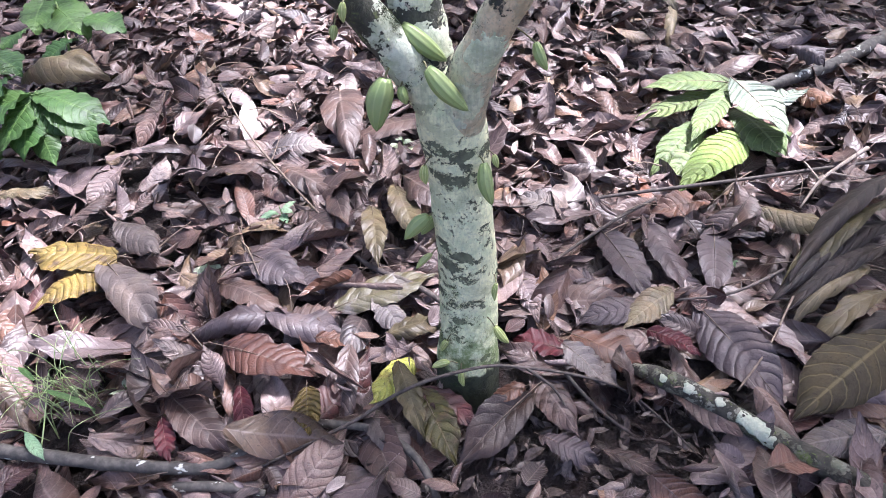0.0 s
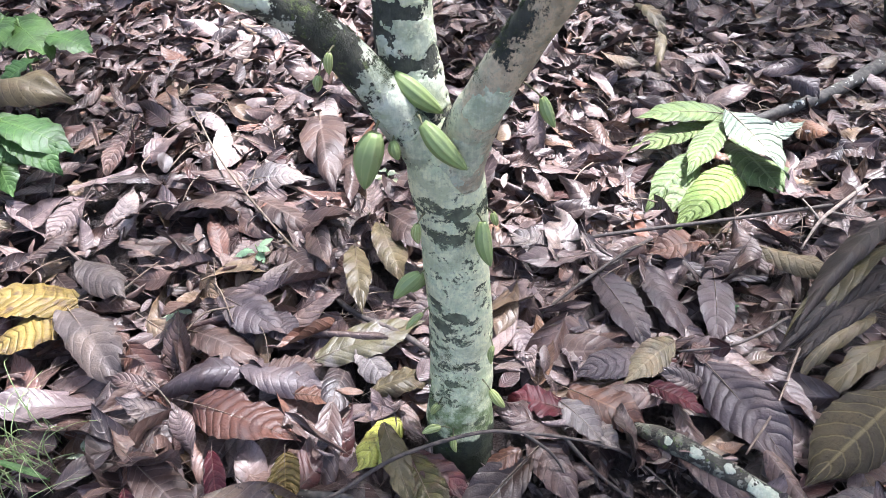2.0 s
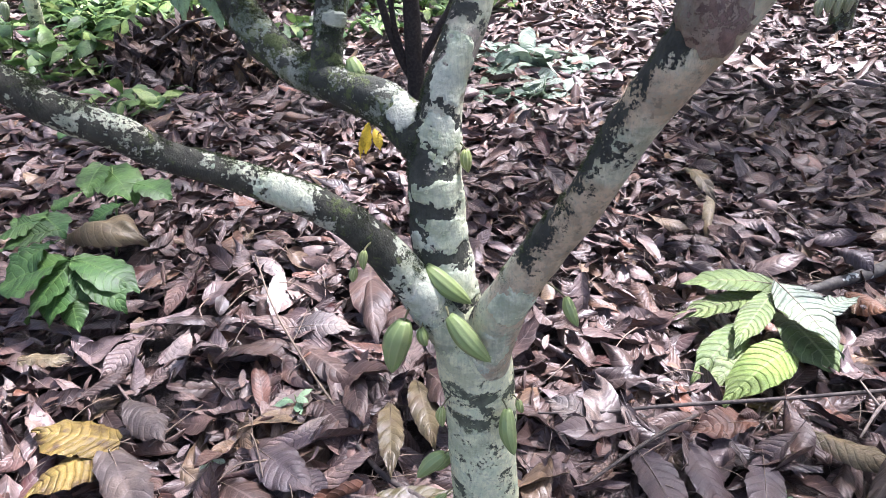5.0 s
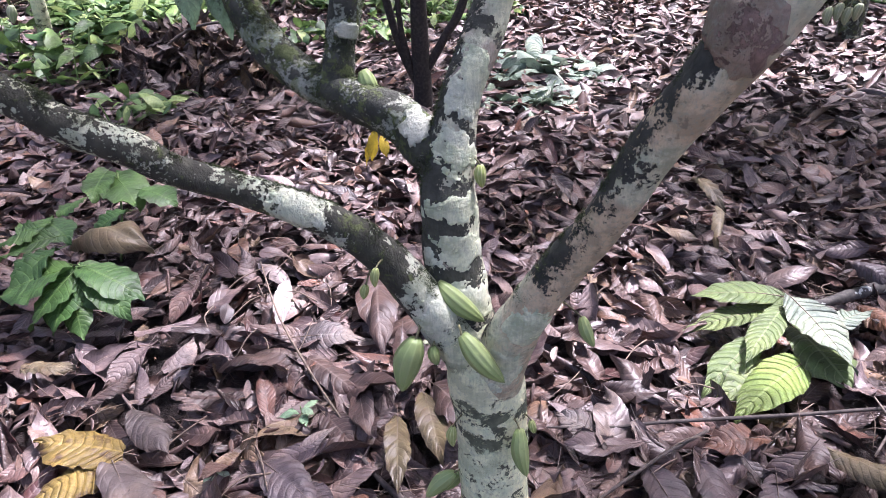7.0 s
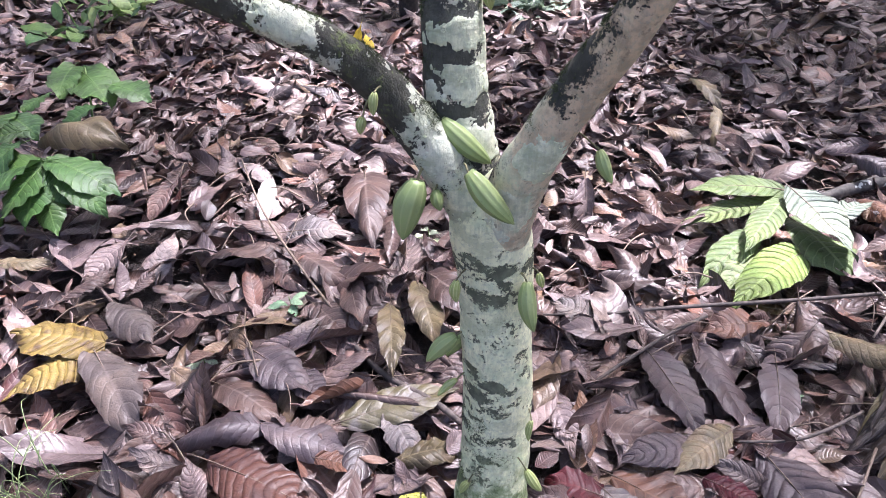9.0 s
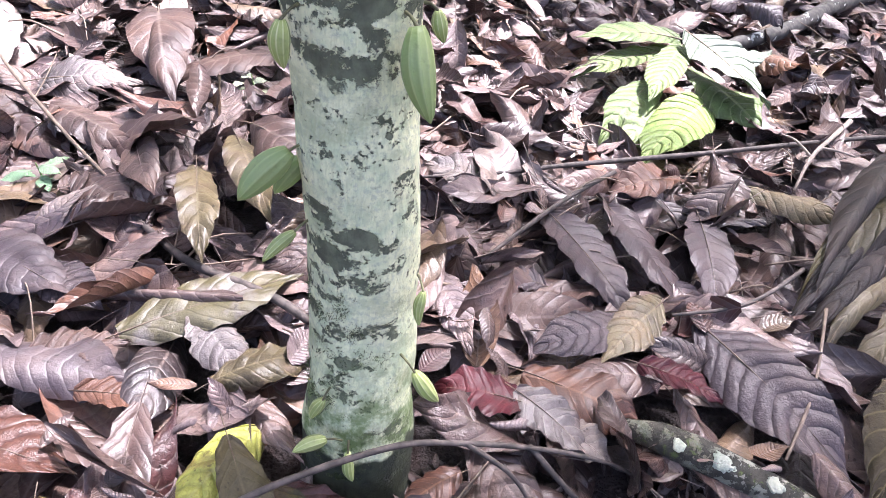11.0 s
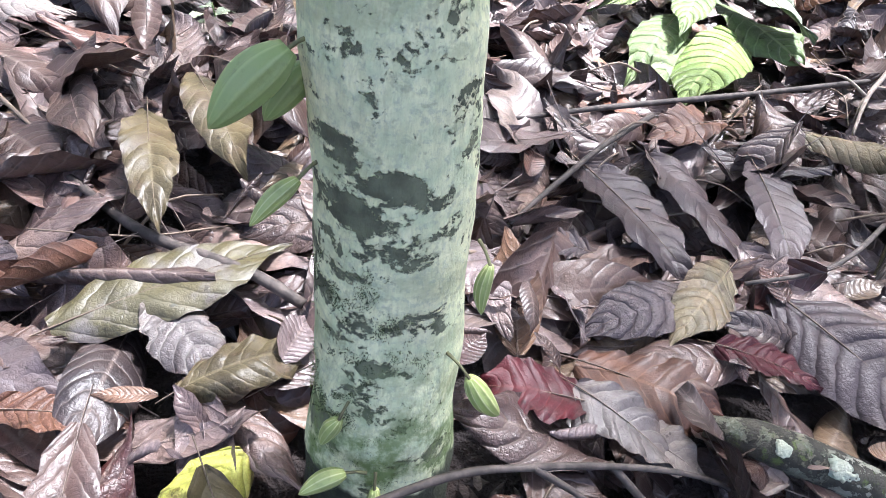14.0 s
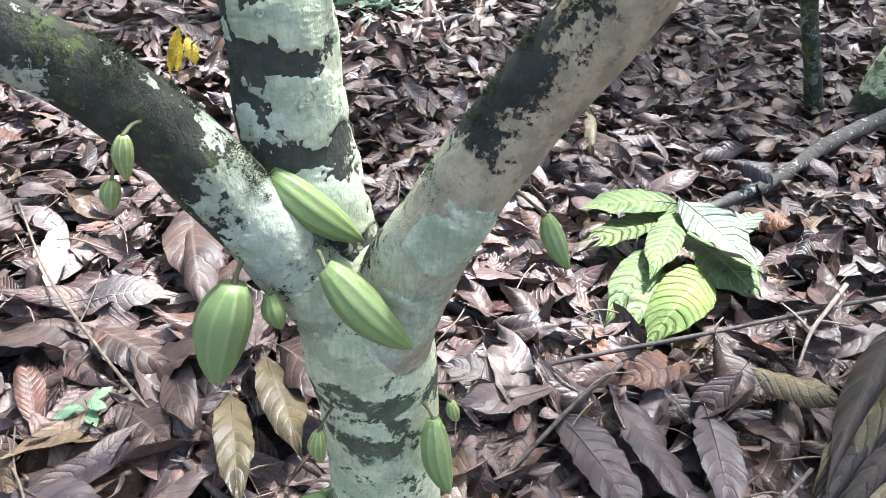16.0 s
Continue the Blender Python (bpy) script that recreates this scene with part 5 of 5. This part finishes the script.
seedling = tagged(empty("seedling", (-1.52, 1.80, 0.0)), "green cacao seedling with broad glossy drooping leaves", "seedling")
plant_stem(seedling, [(-1.52, 1.82, -0.03, 0.006), (-1.48, 1.80, 0.12, 0.005), (-1.45, 1.78, 0.24, 0.004)])
plant_stem(seedling, [(-1.62, 2.2, -0.03, 0.006), (-1.62, 2.3, 0.15, 0.005), (-1.64, 2.38, 0.30, 0.004)])
plant_stem(seedling, [(-1.70, 1.95, -0.03, 0.005), (-1.71, 1.95, 0.14, 0.004), (-1.72, 1.96, 0.26, 0.003)])
plant_leaf(seedling, (-1.701, 2.407, 0.300), (-1.676, 2.214, 0.260), 0.135, fresh_mat)
plant_leaf(seedling, (-1.681, 2.406, 0.280), (-1.460, 2.200, 0.250), 0.191, fresh_mat)
plant_leaf(seedling, (-1.494, 2.293, 0.270), (-1.323, 2.249, 0.240), 0.146, fresh_mat)
plant_leaf(seedling, (-1.486, 2.169, 0.240), (-1.610, 2.086, 0.190), 0.114, fresh_mat)
plant_leaf(seedling, (-1.646, 1.938, 0.250), (-1.820, 1.833, 0.210), 0.135, fresh_mat)
plant_leaf(seedling, (-1.462, 1.765, 0.240), (-1.689, 1.641, 0.190), 0.201, fresh_mat)
plant_leaf(seedling, (-1.453, 1.753, 0.230), (-1.513, 1.548, 0.140), 0.138, fresh_mat)
plant_leaf(seedling, (-1.464, 1.794, 0.230), (-1.207, 1.733, 0.160), 0.163, fresh_mat)
plant_leaf(seedling, (-1.421, 1.736, 0.220), (-1.322, 1.680, 0.130), 0.114, fresh_mat)
plant_leaf(seedling, (-1.432, 1.692, 0.180), (-1.353, 1.572, 0.090), 0.096, fresh_mat)
plant_leaf(seedling, (-1.757, 2.049, 0.250), (-1.606, 1.963, 0.220), 0.134, fresh_mat)
plant_leaf(seedling, (-1.751, 1.908, 0.270), (-1.766, 2.102, 0.250), 0.099, fresh_mat)
plant_leaf(seedling, (-1.551, 1.827, 0.270), (-1.663, 1.694, 0.200), 0.163, fresh_mat)
plant_leaf(seedling, (-1.715, 1.947, 0.280), (-1.835, 1.884, 0.240), 0.125, fresh_mat)
plant_leaf(seedling, (-1.456, 1.721, 0.210), (-1.435, 1.551, 0.120), 0.122, fresh_mat)
plant_leaf(seedling, (-1.431, 1.777, 0.220), (-1.224, 1.659, 0.120), 0.126, fresh_mat)
plant_leaf(seedling, (-1.670, 2.186, 0.280), (-1.742, 2.095, 0.250), 0.103, fresh_mat)


def weed(at, count, reach, height, width, label, material, seed):
    """A small rosette or sprig of leaves on a thin stem."""
    r = np.random.default_rng(seed)
    z0 = float(ground_height(at[0], at[1]))
    thing = tagged(empty("weed", (at[0], at[1], z0)), label, "weed")
    plant_stem(thing, [(at[0], at[1], z0, 0.002), (at[0] + 0.005, at[1], z0 + height * 0.5, 0.0018), (at[0], at[1] + 0.005, z0 + height, 0.0014)])
    for i in range(count):
        a = 2.4 * i + r.uniform(0, 0.6)
        z = z0 + height * (0.55 + 0.45 * i / count)
        d = reach * r.uniform(0.7, 1.1)
        p = (at[0] + 0.15 * d * math.cos(a), at[1] + 0.15 * d * math.sin(a), z)
        plant_leaf(thing, p, (at[0] + d * math.cos(a), at[1] + d * math.sin(a), z + r.uniform(-0.3, 0.25) * d), width, material, droop=0.7)
    return thing


teal_mat = plain_leaf("teal_weed_leaf", (0.2, 0.36, 0.2), (0.3, 0.45, 0.27), glow=0.2, vein_color=(0.35, 0.48, 0.3), blotch=0.1, blotch_color=(0.12, 0.2, 0.1))
mint_mat = plain_leaf("mint_weed_leaf", (0.45, 0.55, 0.36), (0.52, 0.6, 0.42), glow=0.2, vein_color=(0.55, 0.6, 0.4), blotch=0.1, blotch_color=(0.3, 0.36, 0.2))
weed((-0.56, 1.37), 6, 0.065, 0.075, 0.026, "small bluish green weed rising through litter", teal_mat, 1)
weed((-0.726, 1.151), 8, 0.045, 0.07, 0.017, "small pale green weed in leaf litter", mint_mat, 2)
weed((-0.207, 1.70), 7, 0.05, 0.10, 0.022, "pale green sprig behind the trunk", mint_mat, 3)
weed((-0.818, 0.756), 9, 0.035, 0.06, 0.014, "tiny yellowish weed beside a grass tuft", mint_mat, 4)
weed((0.75, 1.18), 4, 0.03, 0.05, 0.01, "tiny green weed between dark leaves", teal_mat, 5)


def grass_tuft(at, blades, seed):
    r = np.random.default_rng(seed)
    thing = tagged(empty("grass_tuft", (at[0], at[1], 0.0)), "loose tuft of thin light green grass", "grass")
    for i in range(blades):
        a, reach, h = r.uniform(0, 6.28), r.uniform(0.03, 0.13), r.uniform(0.05, 0.17)
        x, y = at[0] + r.normal(0, 0.03), at[1] + r.normal(0, 0.04)
        dx, dy = reach * math.cos(a), reach * math.sin(a)
        plant_stem(thing, [(x, y, -0.02, 0.0013), (x + 0.35 * dx, y + 0.35 * dy, h * 0.75, 0.0011), (x + dx, y + dy, h, 0.0007), (x + 1.5 * dx, y + 1.5 * dy, h * 0.8, 0.0004)], grass_mat, "blade")
    return thing


grass_mat = twig_material("grass_blade", (0.2, 0.28, 0.1), (0.33, 0.4, 0.2))
tuft = grass_tuft((-0.93, 0.73), 46, 8)
plant_leaf(tuft, (-0.96, 0.60, 0.07), (-0.90, 0.55, 0.05), 0.026, teal_mat)
plant_leaf(tuft, (-0.93, 0.68, 0.12), (-0.82, 0.66, 0.08), 0.016, fresh_mat)
plant_leaf(tuft, (-0.96, 0.70, 0.13), (-1.02, 0.74, 0.13), 0.014, fresh_mat)
plant_stem(tuft, [(-0.935, 0.54, 0.0, 0.002), (-0.93, 0.62, 0.06, 0.0018), (-0.925, 0.71, 0.14, 0.001)], grass_mat)

# a large leaf hanging into view from above, on its twig
twig_part = tree_part("twig", [(-0.445, 1.2, 1.226, 0.006), (-0.49, 1.22, 1.30, 0.005), (-0.53, 1.25, 1.33, 0.004)], twig_mat, "thin leafy twig", sides=8)
plant_leaf(tree, (-0.55, 1.25, 1.30), (-0.552, 1.22, 1.15), 0.062, teal_mat)
plant_leaf(tree, (-0.50, 1.25, 1.31), (-0.466, 1.2, 1.14), 0.066, teal_mat)

wilted = tagged(empty("seedling", (-0.72, 3.1, 0.0)), "thin dry shoot bearing two small yellow leaves", "seedling")
plant_stem(wilted, [(-0.74, 3.1, -0.03, 0.005), (-0.70, 3.1, 0.12, 0.004), (-0.62, 3.08, 0.2, 0.003)], twig_mat)
plant_leaf(wilted, (-0.69, 3.1, 0.24), (-0.72, 3.05, 0.08), 0.07, bright_mat)
plant_leaf(wilted, (-0.71, 3.1, 0.17), (-0.755, 3.06, 0.05), 0.06, bright_mat)
plant_leaf(wilted, (-0.66, 3.09, 0.2), (-0.63, 3.05, 0.1), 0.05, bright_mat)

# ---- neighbouring trees and undergrowth ----
dark_bark = twig_material("dark_bare_bark", (0.015, 0.012, 0.01), (0.045, 0.035, 0.03))


def far_tree(points, material, label, pods=(), forks=()):
    base = points[0]
    thing = tagged(empty("cacao_tree", base[:3]), label, "tree", "neighbouring trees")
    t = limb("trunk", points, material, sides=20, per=6, rough=0.08, grain=16, seed=base[0])
    t.parent = thing
    t.matrix_parent_inverse = thing.matrix_basis.inverted()
    for f in forks:
        b = limb("branch", f, material, sides=14, per=5, rough=0.08, grain=16, seed=base[1])
        b.parent = thing
        b.matrix_parent_inverse = thing.matrix_basis.inverted()
    for top, tip, radius, root in pods:
        pod(top, tip, radius, root, far_pod_mat, "dull green pod on a distant trunk", thing)
    return thing


far_tree([(-0.60, 4.10, -0.05, 0.06), (-0.606, 4.10, 0.33, 0.055), (-0.61, 4.1, 0.7, 0.05), (-0.6, 4.15, 1.4, 0.045), (-0.55, 4.2, 2.6, 0.04)], dark_bark, "dark bare young tree forking near the ground",
         forks=[[(-0.60, 4.1, 0.1, 0.03), (-0.70, 4.1, 0.3, 0.028), (-0.79, 4.1, 0.6, 0.025), (-0.95, 4.1, 1.4, 0.02)], [(-0.60, 4.1, 0.2, 0.03), (-0.45, 4.12, 0.45, 0.028), (-0.33, 4.15, 0.68, 0.025), (-0.1, 4.2, 1.5, 0.02)], [(-0.64, 4.1, 0.15, 0.02), (-0.72, 4.08, 0.5, 0.018), (-0.73, 4.06, 0.9, 0.015)]])
far_tree([(-3.85, 4.9, -0.05, 0.065), (-3.70, 4.85, 0.29, 0.055), (-3.63, 4.8, 0.55, 0.05), (-3.5, 4.8, 1.2, 0.045), (-3.3, 4.9, 2.6, 0.04)], trunk_mat, "slender lichened cacao tree among undergrowth",
         pods=[((-3.78, 4.70, 0.52), (-3.80, 4.68, 0.39), 0.035, (-3.68, 4.78, 0.55))])
far_tree([(2.05, 2.90, -0.05, 0.045), (1.97, 2.88, 0.10, 0.037), (1.87, 2.86, 0.28, 0.033), (1.77, 2.85, 0.48, 0.031), (1.6, 2.85, 1.0, 0.03), (1.5, 2.9, 2.2, 0.025)], moss_bark, "thin dark lichened stem behind a fallen limb")
far_tree([(2.20, 2.78, -0.05, 0.11), (2.21, 2.79, 0.06, 0.085), (2.27, 2.83, 0.25, 0.075), (2.36, 2.87, 0.5, 0.07), (2.5, 2.95, 1.1, 0.065), (2.7, 3.1, 2.4, 0.05)], trunk_mat, "stout lichened cacao trunk leaning to one side")
far_tree([(2.75, 6.05, -0.05, 0.1), (2.76, 6.1, 0.4, 0.09), (2.8, 6.15, 1.2, 0.08), (2.9, 6.3, 2.6, 0.06)], moss_bark, "dark cacao trunk with pods near the ground",
         pods=[((2.50 + 0.07 * i, 5.92 - 0.01 * i, 0.26 + 0.03 * (i % 2)), (2.48 + 0.07 * i, 5.88, 0.12 + 0.03 * (i % 2)), 0.038, (2.70, 6.02, 0.34)) for i in range(4)])
far_tree([(-5.2, 7.2, -0.05, 0.1), (-5.1, 7.2, 1.0, 0.085), (-5.0, 7.3, 2.8, 0.07)], moss_bark, "dark mossy trunk among green undergrowth")
far_tree([(1.6, 8.6, -0.05, 0.08), (1.7, 8.6, 0.9, 0.07), (1.8, 8.7, 2.8, 0.06)], moss_bark, "dark mossy trunk at the clearing's edge")
far_tree([(5.2, 8.0, -0.05, 0.1), (5.2, 8.0, 1.0, 0.085), (5.0, 8.1, 2.8, 0.07)], moss_bark, "dark mossy trunk at the clearing's edge")

BROAD = [leaf_grid(1.0, w, 6, 4, arch=a, fold=f, curl=0.3, wave=0.02, twist=tw, seed=120 + i, stalk=False, veins=5) for i, (w, a, f, tw) in enumerate([(0.42, 0.8, 0.2, 0.3), (0.36, 1.1, 0.3, -0.5), (0.5, 0.5, 0.1, 0.4)])]


def bush(x, y, height, spread, count, size, label, seed, material=None):
    """An undergrowth plant: thin stems and a loose mass of broad leaves."""
    r = np.random.default_rng(seed)
    z0 = float(ground_height(x, y))
    thing = tagged(empty("bush", (x, y, z0)), label, "bush", "undergrowth")
    leaves = []
    for k in range(max(3, count // 14)):
        a, rad = r.uniform(0, 6.28), spread * math.sqrt(r.uniform(0.05, 1))
        tx, ty, th = x + rad * math.cos(a), y + rad * math.sin(a), height * r.uniform(0.5, 1.0)
        plant_stem(thing, [(x + 0.5 * rad * math.cos(a), y + 0.5 * rad * math.sin(a), z0 - 0.03, 0.006), (x + 0.8 * rad * math.cos(a), y + 0.8 * rad * math.sin(a), z0 + th * 0.6, 0.005), (tx, ty, z0 + th, 0.003)])
        for i in range(14):
            q = 0.3 + 0.7 * r.random()
            m = rotation(r.normal(0, 0.35), r.normal(0.25, 0.3), r.uniform(0, 6.28)) * size * r.uniform(0.5, 1.1)
            leaves.append((BROAD[i % 3], m, np.array([tx + r.normal(0, 0.06 + size * 0.3), ty + r.normal(0, 0.06 + size * 0.3), z0 + th * q])))
    ob = leaf_mass("foliage", leaves, material or under_mat, "", "", kind="")
    ob.parent = thing
    ob.matrix_parent_inverse = thing.matrix_basis.inverted()
    return thing


UNDER = "low broad-leaved green undergrowth in dappled light"
for i in range(46):
    bx = -7.2 + 5.2 * ((i * 0.618) % 1.0)
    by = 4.5 + 4.6 * ((i * 0.377 + 0.2) % 1.0)
    if bx > -2.9 and by < 6.2 or i % 3 == 0:
        continue
    bush(bx, by, 0.3 + 0.3 * ((i * 0.29) % 1), 0.45, 70, 0.27, UNDER, 300 + i)
bush(-3.2, 4.3, 0.4, 0.35, 42, 0.3, UNDER, 400)
bush(-4.1, 4.7, 0.5, 0.45, 56, 0.32, UNDER, 401)
bush(-3.2, 5.6, 0.45, 0.4, 70, 0.2, UNDER, 402)
bush(-2.3, 3.5, 0.3, 0.2, 28, 0.2, UNDER, 403)
for i in range(24):
    bx, by = -4.9 + 2.5 * ((i * 0.618) % 1.0), 4.3 + 2.6 * ((i * 0.377 + 0.1) % 1.0)
    if math.hypot(bx + 2.6, by - 4.6) < 1.0:
        continue
    bush(bx, by, 0.25 + 0.3 * ((i * 0.43) % 1), 0.4, 42, 0.29, UNDER, 430 + i)
for i in range(20):
    bush(-2.6 + 6.8 * ((i * 0.618 + 0.3) % 1.0), 6.9 + 1.6 * ((i * 0.377) % 1.0), 0.2 + 0.3 * ((i * 0.29) % 1), 0.4, 56, 0.2, UNDER, 460 + i)
bush(-1.75, 5.6, 0.2, 0.3, 42, 0.2, UNDER, 490)
bush(-1.2, 5.9, 0.3, 0.3, 42, 0.2, UNDER, 491)
bush(0.07, 5.1, 0.14, 0.3, 56, 0.3, "broad bluish green weeds in the clearing", 404, weed_mat)
bush(0.35, 5.0, 0.1, 0.2, 28, 0.26, "broad bluish green weeds in the clearing", 406, weed_mat)
bush(-0.02, 4.3, 0.08, 0.16, 28, 0.26, "broad bluish green weeds in the clearing", 405, weed_mat)
for i in range(24):
    bush(-9.5 + 0.85 * i, 9.0 + 1.1 * ((i * 0.618) % 1), 0.6 + 0.6 * ((i * 0.31) % 1), 0.6, 84, 0.26, "dense green thicket at the clearing's edge", 500 + i)


def thicket():
    """Far woods that close the view all round."""
    out = []
    for _ in range(15000):
        a = rng.uniform(-math.pi, math.pi)
        d = rng.uniform(11, 16)
        out.append((BROAD[rng.integers(3)], rotation(rng.normal(0, 0.5), rng.normal(0.3, 0.4), rng.uniform(0, 6.28)) * rng.uniform(0.45, 0.8), np.array([d * math.sin(a), d * math.cos(a) - 0.5, rng.uniform(0, 1) ** 1.1 * (6.5 if math.cos(a) > 0 else 2.6)])))
    return leaf_mass("far_woods", out, under_mat, "distant green wall of leaves", "woods")


thicket()

# a brush heap of dark withered leaves
heap_mat = leaf_material("withered_leaf", [(0.0, (0.03, 0.022, 0.02)), (0.5, (0.08, 0.055, 0.045)), (0.8, (0.12, 0.075, 0.05)), (1.0, (0.22, 0.15, 0.08))], "island", rough=0.5)
heap = []
for _ in range(300):
    a, d = rng.uniform(0, 6.28), rng.uniform(0, 1) ** 0.6
    heap.append((NEAR[rng.integers(len(NEAR))], rotation(rng.normal(0, 0.7), rng.normal(0, 0.7), rng.uniform(0, 6.28)) * rng.uniform(0.2, 0.32), np.array([-2.4 + 0.75 * d * math.cos(a), 4.6 + 0.5 * d * math.sin(a), 0.03 + 0.36 * (1 - d) + rng.uniform(0, 0.05)])))
leaf_mass("brush_heap", heap, heap_mat, "heap of dark withered leaves and twigs", "leaf heap")
stick([(-2.7, 4.3, 0.1, 0.01), (-2.3, 4.45, 0.4, 0.01), (-1.9, 4.55, 0.45, 0.008)], twig_mat, "dry twig sticking out of a leaf heap")


# ---- the crown of a neighbouring tree, up in the sun's way ----
FLECKS = [(-0.88, 2.95, 0.46), (-0.62, 2.8, 0.36), (-0.80, 1.88, 0.25), (-1.2, 0.86, 0.32), (0.24, 1.58, 0.26), (0.37, 2.0, 0.22), (1.02, 2.5, 0.2), (0.88, 1.76, 0.33), (-0.24, 3.35, 0.26), (0.4, 5.6, 0.75), (-0.1, 6.3, 0.7), (1.3, 6.4, 0.9), (0.63, 4.45, 0.45), (0.3, 4.0, 0.3), (2.1, 5.1, 0.55), (2.7, 5.3, 0.6), (3.4, 6.0, 0.8), (0.5, 7.6, 0.9), (2.2, 7.6, 0.9), (-1.34, 5.15, 0.4), (-2.1, 5.0, 0.4), (-2.9, 5.4, 0.5), (-3.7, 5.8, 0.7)]      # where the sun comes through: x, y, radius


def build_crown():
    rnd = np.random.default_rng(23)
    leaves = []
    for xs, ys, count in [((0.85, 2.0), (-0.3, 1.35), 150), ((0.8, 4.5), (2.4, 4.6), 420), ((-3.4, 3.6), (-1.6, 3.9), 1780), ((-5.0, 5.0), (3.7, 9.0), 1900), ((-0.25, 1.1), (0.25, 0.74), 45)]:
        for _ in range(count):
            z = rnd.uniform(3.2, 4.2)
            k = z / SUN_DIR.z
            x, y = rnd.uniform(*xs), rnd.uniform(*ys)
            if any(math.hypot(x - a, y - b) < r for a, b, r in FLECKS):
                continue
            leaves.append((FAR[rnd.integers(3)], rotation(rnd.normal(0, 0.4), rnd.normal(0, 0.4), rnd.uniform(0, 6.28)) * rnd.uniform(0.26, 0.4), np.array([x + SUN_DIR.x * k, y + SUN_DIR.y * k, z])))
    return leaf_mass("tree_crown", leaves, crown_mat, "leafy crown of a neighbouring tree overhead with gaps", "tree crown")


build_crown()
